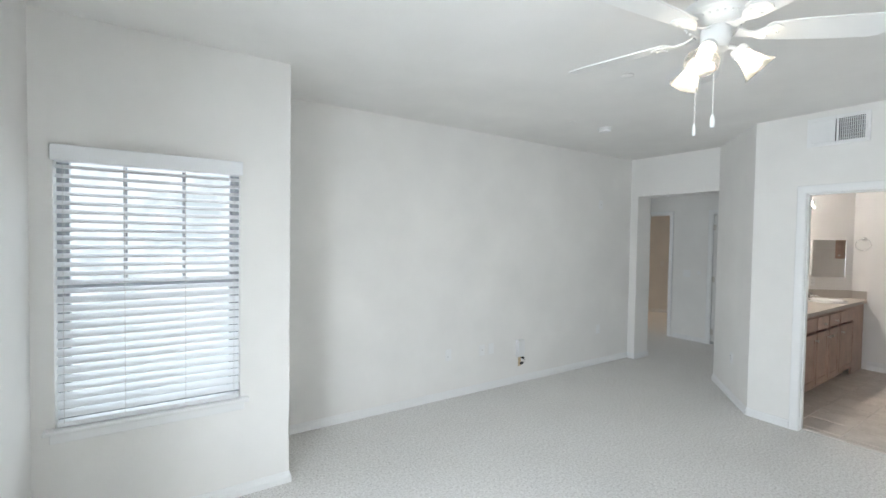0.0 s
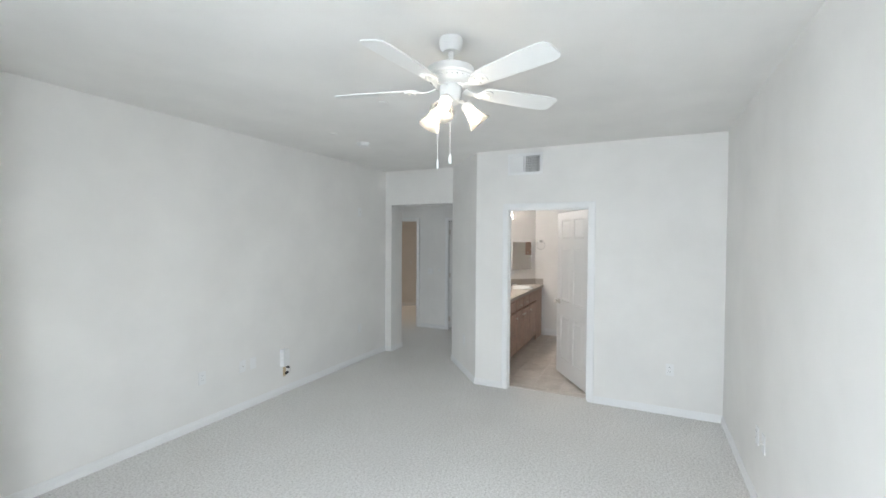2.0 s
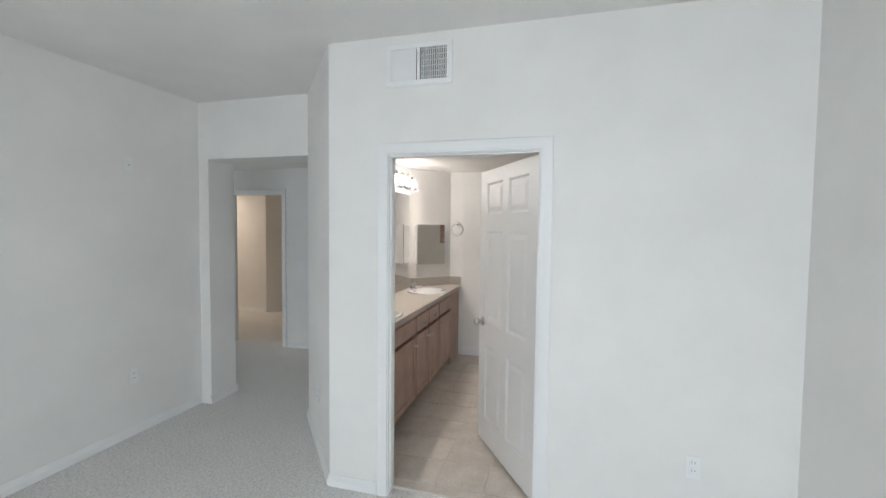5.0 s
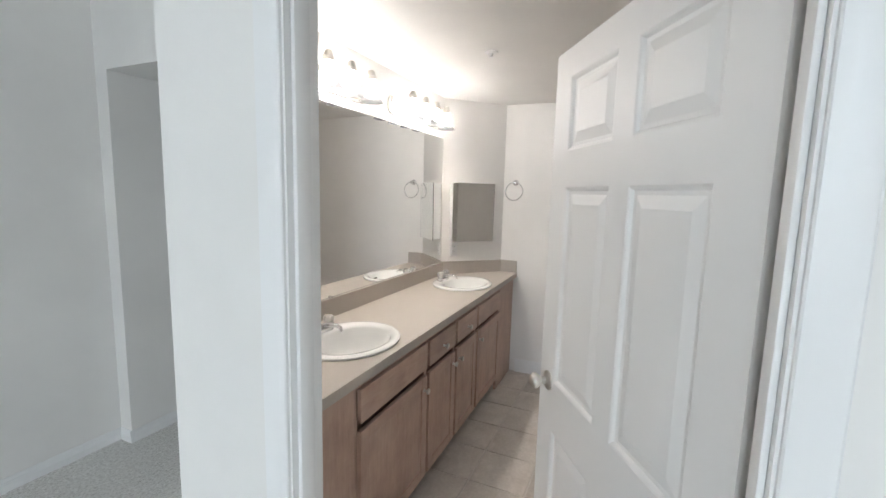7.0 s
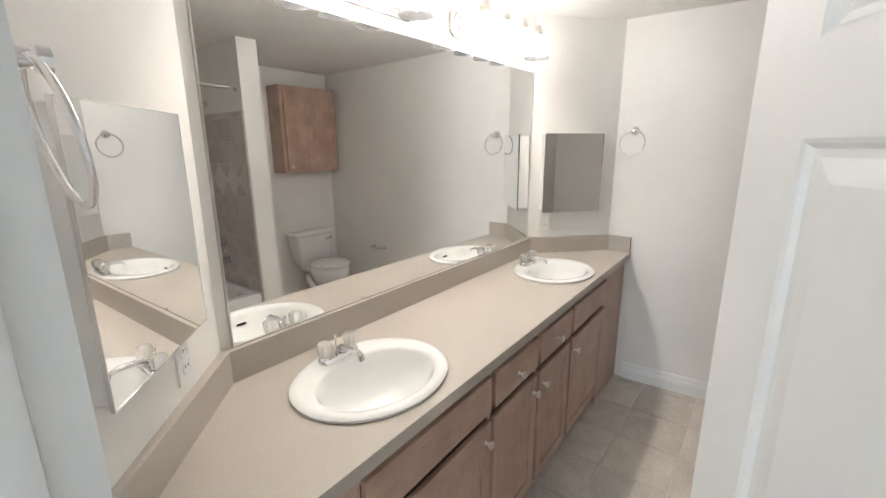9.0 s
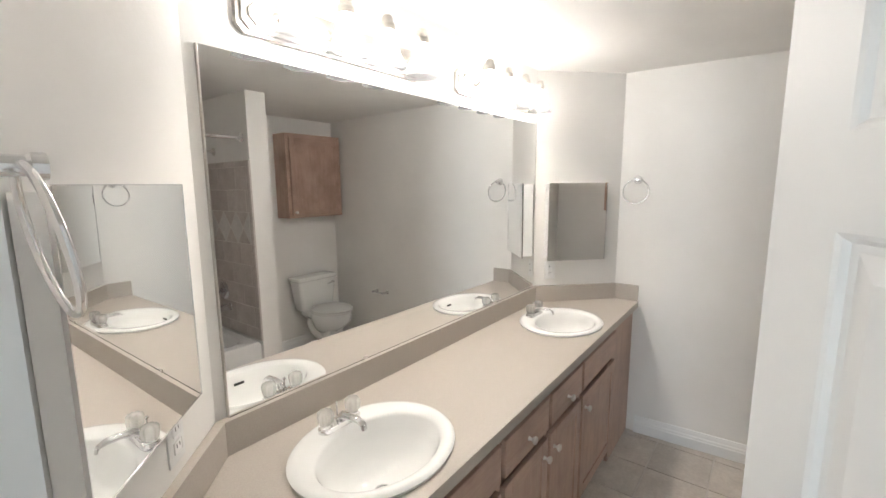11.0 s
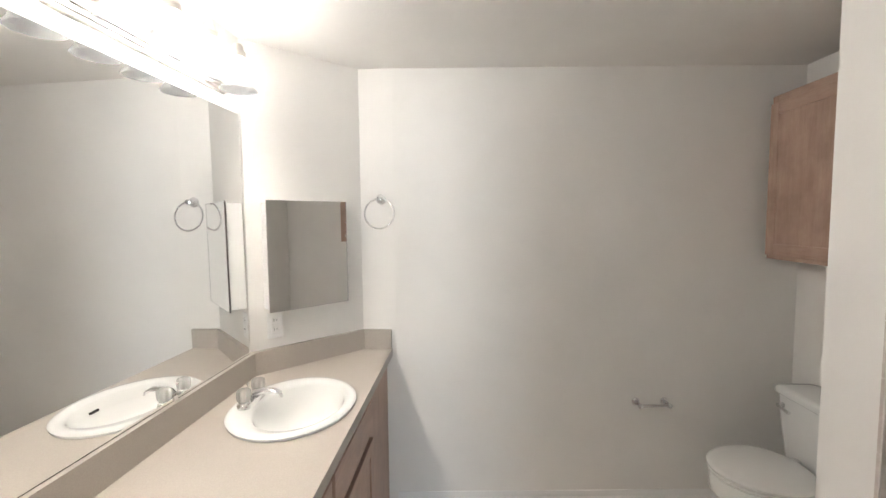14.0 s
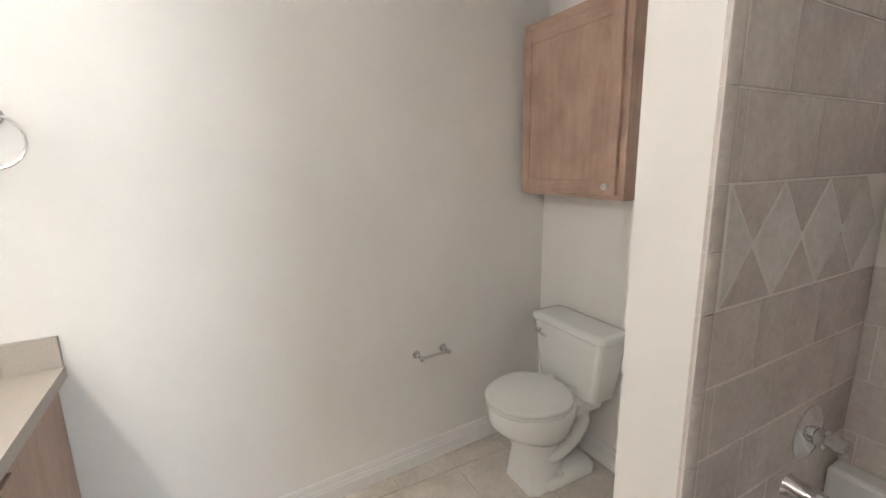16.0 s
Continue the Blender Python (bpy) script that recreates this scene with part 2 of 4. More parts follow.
def tube(bm, path, radius, n=10, closed=False):
    path = [Vector(p) for p in path]
    rings, side = [], None
    for i, p in enumerate(path):
        a = path[(i - 1) % len(path)] if closed or i else p
        b = path[(i + 1) % len(path)] if closed or i < len(path) - 1 else p
        d = (b - a).normalized()
        if side is None:
            side = d.cross(Vector((0, 0, 1)) if abs(d.z) < 0.9 else Vector((1, 0, 0))).normalized()
        side = (side - d * side.dot(d)).normalized()
        up = d.cross(side)
        r = radius[i] if isinstance(radius, (list, tuple)) else radius
        rings.append([p + side * (r * math.cos(2 * math.pi * k / n)) + up * (r * math.sin(2 * math.pi * k / n)) for k in range(n)])
    if closed:
        rings.append(rings[0])
        made = [[bm.verts.new(q) for q in rg] for rg in rings[:-1]]
        for a, b in zip(made, made[1:] + made[:1]):
            for i in range(n):
                bm.faces.new((a[i], a[(i + 1) % n], b[(i + 1) % n], b[i]))
    else:
        loft(bm, rings)


def mesh_of(name, bm, mat, smooth=None):
    bmesh.ops.recalc_face_normals(bm, faces=bm.faces)
    data = bpy.data.meshes.new(name)
    bm.to_mesh(data)
    bm.free()
    data.materials.append(mat)
    if smooth is not None:
        data.polygons.foreach_set("use_smooth", [True] * len(data.polygons))
        data.set_sharp_from_angle(angle=radians(smooth))
    return data


def part(name, bm, mat, parent, label="", smooth=None, at=None):
    ob = new(name, mesh_of(name, bm, mat, smooth))
    ob.parent = parent
    if at is not None:
        ob.matrix_basis = at
    return tagged(ob, label)


def thing(name, m, label, category, group=""):
    ob = new(name)
    ob.matrix_basis = m
    ob.empty_display_size = 0.1
    return tagged(ob, label, category, group)


def structure(name, bm, mat, label, category, smooth=None):
    return tagged(new(name, mesh_of(name, bm, mat, smooth)), label, category, kind="structure")


def boxes(*rows):
    bm = bmesh.new()
    for row in rows:
        box(bm, *row)
    return bm


# ---- structure ----
H, HB, HH = 2.70, 2.318, 2.38          # ceilings of bedroom, bathroom, hall
FB = 0.012                              # tiled bathroom floor above the carpet
XW, XE, YS, YN = -0.69, 4.42, -0.79, 3.446
XB0, XB1, YV, YB = 4.522, 7.36, 2.066, -0.456   # bathroom: west, east, vanity wall, tub wall
YA, XE2 = -0.561, 7.48                  # toilet alcove: back wall, far end of the east wall
D0, D1, DH = 0.42, 1.28, 2.03          # bathroom doorway
JX, JY = 0.547, 2.765                   # jutting window wall
A0, A1 = (4.42, 1.67), (5.225, 2.336)  # angled wall
WX0, WX1, WZ0, WZ1 = -0.60, 0.256, 0.615, 2.03
V0, V1 = -0.35, 1.35                    # the window behind the walk's start

structure("floor_bedroom", boxes((XW - 0.15, 4.50, YS - 0.15, YN + 0.12, -0.2, 0.0), (4.50, 9.8, 2.105, 8.2, -0.2, 0.0), (4.50, 5.3, 1.70, 2.105, -0.2, 0.0)), CARPET, "light grey beige cut-pile carpet through bedroom and hall", "carpet")
bm = bmesh.new()
prism(bm, [(4.50, YA - 0.12), (XE2 + 0.1, YA - 0.12), (XE2 + 0.1, 2.1), (5.02, 2.1), (4.50, 1.7)], -0.2, FB - 0.004)
bath_floor = structure("floor_bathroom", bm, GROUT, "beige ceramic tile bathroom floor with pale grout", "tile floor")
structure("ceiling_bedroom", boxes((XW - 0.15, 5.5, YS - 0.15, YN + 0.12, H, H + 0.15)), CEILING, "pale greige painted ceiling with light texture", "ceiling")
bm = bmesh.new()
prism(bm, [(XB0 - 0.03, YA - 0.1), (XE2 + 0.1, YA - 0.1), (XE2 + 0.1, YV + 0.1), (5.05, YV + 0.04), (4.94, YV - 0.02), (XB0 - 0.03, 1.62)], HB, HB + 0.15)
structure("ceiling_bathroom", bm, CEILING, "warm white painted bathroom ceiling", "ceiling")
structure("ceiling_hall", boxes((5.52, 9.8, 2.15, 8.2, HH, HH + 0.15)), CEILING, "dim painted hall ceiling", "ceiling")
LAB = "pale greige painted wall with fine orange-peel texture"
structure("wall_west", boxes((XW - 0.14, XW, YS - 0.14, V0, 0, H), (XW - 0.14, XW, V1, JY + 0.2, 0, H), (XW - 0.14, XW, V0, V1, 0, WZ0), (XW - 0.14, XW, V0, V1, WZ1, H)), WALL, LAB, "wall")
structure("wall_south", boxes((XW, XE, YS - 0.14, YS, 0, H)), WALL, LAB, "wall")
structure("wall_window", boxes((XW, WX0, JY, JY + 0.16, 0, H), (WX1, JX - 0.004, JY, JY + 0.16, 0, H), (WX0, WX1, JY, JY + 0.16, 0, WZ0), (WX0, WX1, JY, JY + 0.16, WZ1, H)), WALL, LAB, "wall")
structure("wall_return", boxes((JX - 0.12, JX, JY + 0.162, YN + 0.12, 0, H)), WALL, LAB, "wall")
structure("wall_jut_end", boxes((JX - 0.003, JX, JY, JY + 0.161, 0, H)), WALL, LAB, "wall")
structure("wall_north", boxes((JX, 5.225, YN, YN + 0.12, 0, H)), WALL, LAB, "wall")
# the wide cased opening to the hall, without trim
structure("wall_hall_opening", boxes((5.225, 5.53, 3.341, YN + 0.12, 0, H), (5.225, 5.53, A1[1], 3.341, 2.2, H)), WALL, LAB, "wall")
bm = boxes((XE, XB0, YS - 0.14, D0 - 0.02, 0, H), (XE, XB0, D0 - 0.02, D1 + 0.02, DH + 0.02, H))
prism(bm, [(XE, D1 + 0.02), (XB0, D1 + 0.02), (XB0, 1.622), A0], 0, H)
structure("wall_bathroom_door", bm, WALL, LAB, "wall")
bm = bmesh.new()
prism(bm, [A0, (XB0, 1.622), (4.968, YV), (5.155, YV), (A1[0] + 0.08, A1[1] - 0.07), A1], 0, H)
structure("wall_angled", bm, WALL, LAB, "wall")
structure("wall_vanity", boxes((5.155, 7.0, YV, YV + 0.12, 0, H)), WALL, "warm white painted wall behind the vanity mirror", "wall")
bm = bmesh.new()
prism(bm, [(6.958, YV), (XB1, 1.67), (XB1 + 0.12, 1.67), (XB1 + 0.12, YV + 0.12), (7.0, YV + 0.12), (7.0, YV)], 0, H)
structure("wall_vanity_angled", bm, WALL, LAB, "wall")
bm = bmesh.new()
prism(bm, [(XB1, 1.67), (XB1, 1.5), (XE2, YA), (XE2 + 0.12, YA), (XB1 + 0.12, 1.67)], 0, H)
structure("wall_east", bm, WALL, LAB, "wall")
structure("wall_bath_south", boxes((XB0, 6.15, YB - 0.12, YB, 0, H), (6.15, XE2 + 0.12, YA - 0.12, YA, 0, H)), WALL, LAB, "wall")
PX0, PX1, PY = 6.09, 6.237, 0.29
structure("partition_wall", boxes((PX0, PX1, YA, PY, 0, HB)), WALL, "greige painted partition wall beside the bathtub", "wall")

# hall and far room
HX = 7.03
hall = boxes((HX + 0.001, HX + 0.119, 4.74, 8.2, 0, HH), (HX + 0.001, HX + 0.119, 3.24, 3.885, 0, HH), (HX + 0.001, HX + 0.119, 2.15, 2.42, 0, HH), (HX + 0.001, HX + 0.119, 3.885, 4.74, 2.06, HH), (HX + 0.001, HX + 0.119, 2.42, 3.24, 2.06, HH))
structure("wall_hall_east", hall, WALL, LAB, "wall")
structure("wall_hall_south", boxes((5.3, HX, 2.16, 2.265, 0, HH)), WALL, LAB, "wall")
structure("wall_hall_west", boxes((5.42, 5.525, YN + 0.12, 6.0, 0, HH)), WALL, LAB, "wall")
# the opening and closed niche are unseen, added to let the fill lamp through
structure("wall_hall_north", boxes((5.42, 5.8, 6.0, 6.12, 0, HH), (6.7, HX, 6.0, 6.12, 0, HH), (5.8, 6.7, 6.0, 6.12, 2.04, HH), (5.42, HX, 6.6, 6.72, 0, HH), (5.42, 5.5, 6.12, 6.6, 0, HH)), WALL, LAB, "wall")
bm = boxes((8.95, 9.07, 5.65, 8.2, 0, HH), (HX, 9.0, 8.08, 8.2, 0, HH))
prism(bm, [(8.95, 5.65), (9.5, 5.0), (9.6, 5.0), (9.07, 5.65)], 0, HH)
box(bm, 9.5, 9.6, 2.2, 5.0, 0, HH)
box(bm, HX + 0.12, 9.6, 2.16, 2.28, 0, HH)
box(bm, HX + 0.12, 9.5, 3.5, 3.6, 0, HH)
structure("wall_far_room", bm, WALL, "beige painted wall of the room beyond the hall", "wall")


def baseboard(p0, p1, side, height=0.085, scale=1.0, foot=0.0):
    """A moulded skirting along a wall's foot; side points into the room."""
    a, b, s = Vector((*p0, foot)), Vector((*p1, foot)), Vector((*side, 0)).normalized()
    section = [(0.0, 0.0), (0.015, 0.0), (0.015, 0.045), (0.012, 0.05), (0.012, 0.056), (0.008, 0.064), (0.008, 0.07), (0.004, height), (0.0, height)]
    bm = bmesh.new()
    loft(bm, [[e + s * d + Vector((0, 0, h)) for d, h in [(d, h * scale) for d, h in section]] for e in (a, b)])
    return structure("baseboard", bm, TRIM, "white moulded wooden baseboard along the wall", "baseboard", 20)


ang = Vector((A1[0] - A0[0], A1[1] - A0[1])).normalized()
for p0, p1, s in (
    ((XW, YS), (XE, YS), (0, 1)), ((XW, YS), (XW, JY), (1, 0)), ((XW, JY), (JX, JY), (0, -1)), ((JX, JY - 0.015), (JX, YN), (1, 0)),
    ((JX, YN), (5.225, YN), (0, -1)), ((5.225, YN), (5.225, 3.341), (-1, 0)), ((5.21, 3.341), (5.545, 3.341), (0, -1)),
    ((XE, YS), (XE, D0 - 0.07), (-1, 0)), ((XE, D1 + 0.07), A0, (-1, 0)), (A0, A1, (-ang.y, ang.x)),
    ((XB1, 1.5), (XE2, YA), (-1, -0.058)), ((PX1, YA), (XE2, YA), (0, 1)), ((PX1, YA), (PX1, PY), (1, 0)),
    ((HX, 3.285), (HX, 3.80), (-1, 0)), ((5.525, YN + 0.12), (5.525, 6.0), (1, 0)),
    ((8.95, 5.65), (8.95, 8.1), (-1, 0)), ((8.95, 5.65), (9.5, 5.0), (-0.76, -0.65)), ((9.5, 5.0), (9.5, 3.6), (-1, 0)),
    ((XB0, 0.31), (XB0, D0 - 0.07), (1, 0)),
):
    tiled = 4.5 < p0[0] < 8 and p0[1] < 1.6
    baseboard(p0, p1, s, scale=1.35 if tiled else 0.85, foot=FB if tiled else 0.0)


def casing(name, x, y0, y1, top, face, label, depth, stop=False):
    """Door trim round an opening in a wall that runs along y: jambs, and a mitred moulding on the sides named by face (-1 west, 1 east)."""
    bm = boxes((x, x + depth, y0 - 0.02, y0, 0, top), (x, x + depth, y1, y1 + 0.02, 0, top), (x, x + depth, y0 - 0.02, y1 + 0.02, top, top + 0.02))
    section = [(0.005, 0.0), (0.005, 0.008), (0.008, 0.0105), (0.020, 0.0115), (0.026, 0.0125), (0.034, 0.0155), (0.044, 0.0165), (0.056, 0.018), (0.062, 0.0175), (0.066, 0.014), (0.066, 0.0)]
    for side in face:
        e = x if side < 0 else x + depth
        corners = ((y0, -1, 0.0, 0.0), (y0, -1, top, 1.0), (y1, 1, top, 1.0), (y1, 1, 0.0, 0.0))
        loft(bm, [[(e + side * out, y + s * t, z + up * t) for t, out in section] for y, s, z, up in corners])
    if stop:
        a, b = x + 0.018, x + depth - 0.038
        box(bm, a, b, y0, y0 + 0.011, 0.014, top - 0.011, 0.003, 2)
        box(bm, a, b, y1 - 0.011, y1, 0.014, top - 0.011, 0.003, 2)
        box(bm, a, b, y0, y1, top - 0.011, top, 0.003, 2)
    return structure(name, bm, TRIM, label, "door casing", 25)


casing("door_casing", XE, D0, D1, DH, (-1,), "white moulded casing round the bathroom doorway", XB0 - XE, True)
casing("door_casing", HX, 3.905, 4.72, 2.04, (-1,), "white moulded casing round a hall doorway", 0.12)
casing("door_casing", HX, 2.44, 3.22, 2.04, (-1,), "white moulded casing round a hall closet doorway", 0.12)

structure("ground", boxes((-60, 60, 3.8, 60, -3.2, -3.0)), GROUT, "pale ground outside the window", "ground")
# the backdrop is a self-lit plane added behind the blind
structure("backdrop", boxes((-25, 25, 14.0, 14.1, -3.0, 12.0)), BACKDROP_GLOW, "glowing plane standing in for the bright outdoors beyond the window", "backdrop")

# ---- window, blind ----
win = structure("window_1", boxes((WX0, WX0 + 0.05, JY + 0.09, JY + 0.14, WZ0, WZ1), (WX1 - 0.05, WX1, JY + 0.09, JY + 0.14, WZ0, WZ1), (WX0 + 0.04, WX1 - 0.04, JY + 0.09, JY + 0.14, WZ0, WZ0 + 0.05), (WX0 + 0.04, WX1 - 0.04, JY + 0.09, JY + 0.14, WZ1 - 0.04, WZ1)), VINYL, "single-hung grey metal window behind a white blind", "window")
part("meeting_rail", boxes((WX0 + 0.04, WX1 - 0.04, JY + 0.085, JY + 0.135, 1.305, 1.35, 0.004)), VINYL, win)
for x in (-0.315, -0.035):
    part("muntin", boxes((x - 0.009, x + 0.009, JY + 0.105, JY + 0.125, 1.35, WZ1 - 0.04)), VINYL, win)
part("muntin", boxes((WX0 + 0.04, WX1 - 0.04, JY + 0.107, JY + 0.123, 1.66, 1.678)), VINYL, win)
for z0, z1 in ((WZ0 + 0.05, 1.305), (1.35, WZ1 - 0.04)):
    part("pane", boxes((WX0 + 0.04, WX1 - 0.04, JY + 0.113, JY + 0.117, z0, z1)), PANE, win).visible_shadow = False
bm = boxes((WX0 - 0.045, WX1 + 0.045, JY - 0.045, JY + 0.09, WZ0 - 0.022, WZ0, 0.006))
box(bm, WX0 - 0.02, WX1 + 0.02, JY - 0.016, JY - 0.001, WZ0 - 0.075, WZ0 - 0.022, 0.004)
part("window_sill", bm, TRIM, win, "white painted wooden sill with apron")

blind = thing("window_blind", pose((WX0 + WX1) / 2, JY + 0.03, 0), "white faux-wood horizontal blind with tilted slats, lowered over the window", "window blind")
bw = (WX1 - WX0) / 2
part("valance", boxes((-bw - 0.006, bw + 0.006, -0.075, -0.06, 1.965, 2.045, 0.004)), SLAT, blind, "flat white valance")
part("headrail", boxes((-bw + 0.008, bw - 0.008, -0.05, 0.02, 1.965, 2.02)), SLAT, blind)
bm = bmesh.new()
loft(bm, [[(x, y, 0.0018 * s + 0.004 * (1 - (y / 0.025) ** 2)) for s, ys in ((1, range(5)), (-1, range(4, -1, -1))) for y in [(-0.025 + 0.0125 * k) for k in ys]] for x in (-bw + 0.008, bw - 0.008)])
slat_data = mesh_of("slat", bm, SLAT, 30)
for i in range(29):
    z = 0.68 + i * 0.045
    s = new("slat", slat_data)
    s.parent = blind
    s.matrix_basis = pose(0, -0.015, z, 25 + 1.5 * math.sin(i * 1.7) + (9 if i < 14 else 0), 0.12 * math.sin(i * 2.3), 0)
part("bottom_rail", boxes((-bw + 0.008, bw - 0.008, -0.04, 0.012, 0.616, 0.645, 0.004)), SLAT, blind)
for x in (-0.14, 0.14, -0.39, 0.39):
    bm = bmesh.new()
    for y in (-0.041, 0.011):
        tube(bm, [(x, y, 0.64), (x, y, 1.97)], 0.0011, 5)
    part("ladder_cord", bm, CORD, blind)

# ---- window behind the walk's start ----
win2 = structure("window_2", boxes((XW - 0.12, XW - 0.07, V0, V0 + 0.04, WZ0, WZ1), (XW - 0.12, XW - 0.07, V1 - 0.04, V1, WZ0, WZ1), (XW - 0.12, XW - 0.07, V0 + 0.04, V1 - 0.04, WZ0, WZ0 + 0.04), (XW - 0.12, XW - 0.07, V0 + 0.04, V1 - 0.04, WZ1 - 0.04, WZ1), (XW - 0.115, XW - 0.075, 0.48, 0.52, WZ0 + 0.04, WZ1 - 0.04)), VINYL, "plain grey metal double window", "window")
part("pane", boxes((XW - 0.098, XW - 0.094, V0 + 0.04, V1 - 0.04, WZ0 + 0.04, WZ1 - 0.04)), PANE, win2).visible_shadow = False

# ---- ceiling fan ----
FX, FY, PHASE = 1.72, 0.78, 30.0
fan = thing("ceiling_fan", pose(FX, FY, H), "white five-blade ceiling fan with three lit ribbed glass shades", "ceiling fan")
bm = bmesh.new()
lathe(bm, [(0.0, 0.0), (0.058, 0.0), (0.06, -0.02), (0.056, -0.045), (0.042, -0.066), (0.0, -0.066)], 32)
part("canopy", bm, FAN_WHITE, fan, smooth=40)
bm = bmesh.new()
lathe(bm, [(0.0135, -0.06), (0.0135, -0.125), (0.028, -0.128), (0.028, -0.14)], 20)
part("downrod", bm, FAN_WHITE, fan, smooth=40)
bm = bmesh.new()
lathe(bm, [(0.0, -0.125), (0.05, -0.128), (0.085, -0.136), (0.118, -0.152), (0.122, -0.185), (0.112, -0.192), (0.112, -0.2), (0.09, -0.222), (0.06, -0.232), (0.0, -0.232)], 40)
housing = part("motor_housing", bm, FAN_WHITE, fan, smooth=40)
for k in range(26):
    a = 2 * math.pi * k / 26
    bm = bmesh.new()
    box(bm, -0.004, 0.004, -0.012, 0.012, -0.004, 0.004, 0.0015, 1)
    part("vent_rib", bm, FAN_WHITE, housing, at=Matrix.Rotation(a, 4, "Z") @ Matrix.Translation((0.102, 0, -0.206)) @ Matrix.Rotation(radians(50), 4, "Y") @ Matrix.Rotation(radians(90), 4, "Z"))
bm = bmesh.new()
lathe(bm, [(0.0, -0.23), (0.048, -0.23), (0.054, -0.24), (0.054, -0.29), (0.046, -0.30), (0.046, -0.318), (0.03, -0.33), (0.0, -0.335)], 32)
part("switch_housing", bm, FAN_WHITE, fan, smooth=40)
blade_bm = bmesh.new()
outline = [(0.20, -0.048), (0.30, -0.058), (0.50, -0.066), (0.62, -0.066), (0.655, -0.058), (0.668, -0.04), (0.668, 0.04), (0.655, 0.058), (0.62, 0.066), (0.50, 0.066), (0.30, 0.058), (0.20, 0.048), (0.186, 0.03), (0.186, -0.03)]
prism(blade_bm, outline, -0.003, 0.003)
blade_data = mesh_of("blade", blade_bm, FAN_WHITE)
iron_bm = bmesh.new()
loft(iron_bm, [[(x, -w, z), (x, w, z), (x, w, z + 0.006), (x, -w, z + 0.006)] for x, w, z in ((0.08, 0.026, -0.002), (0.12, 0.016, -0.012), (0.15, 0.014, -0.014), (0.18, 0.034, -0.011), (0.22, 0.043, -0.0095), (0.25, 0.03, -0.0095), (0.262, 0.012, -0.0095))])
for x, y in ((0.205, 0.022), (0.205, -0.022), (0.24, 0.0)):
    lathe(iron_bm, [(0.006, 0.0), (0.005, -0.004), (0.0, -0.005)], 10, Matrix.Translation((x, y, -0.0095)))
iron_data = mesh_of("blade_iron", iron_bm, FAN_WHITE, 40)
for k in range(5):
    turn = Matrix.Translation((0, 0, -0.25)) @ Matrix.Rotation(radians(PHASE + 72 * k), 4, "Z") @ Matrix.Diagonal((0.93, 1, 1, 1)) @ Matrix.Rotation(radians(-12), 4, "X")
    for name, data in (("blade", blade_data), ("blade_iron", iron_data)):
        o = new(name, data)
        o.parent, o.matrix_basis = fan, turn


def shade_mesh(height, top, mouth, mat, n=48, ribs=24, facets=0):
    bm = bmesh.new()
    rings = []
    for k in range(11):
        u = k / 10
        r = top + (mouth - top) * (0.35 * u + 0.65 * u ** 2.6)
        row = []
        for a in [2 * math.pi * i / n for i in range(n)]:
            if facets:
                half = math.pi / facets
                flat = math.cos(half) / math.cos(a % (2 * half) - half)
                q = r * (1 + (flat * 1.04 - 1) * min(1, 1.4 * u))
            else:
                q = r * (1 + 0.022 * u * math.cos(ribs * a) - 0.035 * u * u * abs(math.sin(4 * a)))
            row.append((q * math.cos(a), q * math.sin(a), -height * u))
        rings.append(row)
    inner = [[(x * 0.94, y * 0.94, z) for x, y, z in rg] for rg in reversed(rings)]
    loft(bm, rings + inner, cap=False)
    return mesh_of("shade", bm, mat, 60)


def bulb_mesh(name, mat, r, length):
    bm = bmesh.new()
    lathe(bm, [(0.0, 0.0), (0.012, -0.001), (0.013, -0.02), (r * 0.8, -length * 0.45), (r, -length * 0.65), (r * 0.85, -length * 0.85), (r * 0.45, -length * 0.97), (0.0, -length)], 20)
    return mesh_of(name, bm, mat, 60)


fan_shade, fan_bulb = shade_mesh(0.105, 0.027, 0.062, FAN_SHADE), bulb_mesh("bulb", FAN_BULB, 0.026, 0.085)
for k in range(3):
    a = radians(70 + 120 * k)
    bm = bmesh.new()
    c, s = math.cos(a), math.sin(a)
    tube(bm, [(0.03 * c, 0.03 * s, -0.31), (0.06 * c, 0.06 * s, -0.312), (0.078 * c, 0.078 * s, -0.325)], 0.010, 12)
    arm = part("lamp_arm", bm, FAN_WHITE, fan, smooth=50)
    tilt = Matrix.Translation((0.074 * c, 0.074 * s, -0.318)) @ Matrix.Rotation(a, 4, "Z") @ Matrix.Rotation(radians(-42), 4, "Y")
    bm = bmesh.new()
    lathe(bm, [(0.0, 0.004), (0.024, 0.0), (0.031, -0.012), (0.031, -0.03), (0.028, -0.031), (0.0, -0.031)], 24)
    part("socket_cup", bm, FAN_WHITE, fan, smooth=40, at=tilt)
    for name, data, drop in (("shade", fan_shade, -0.022), ("bulb", fan_bulb, -0.03)):
        o = new(name, data)
        o.parent, o.matrix_basis = fan, tilt @ Matrix.Translation((0, 0, drop))
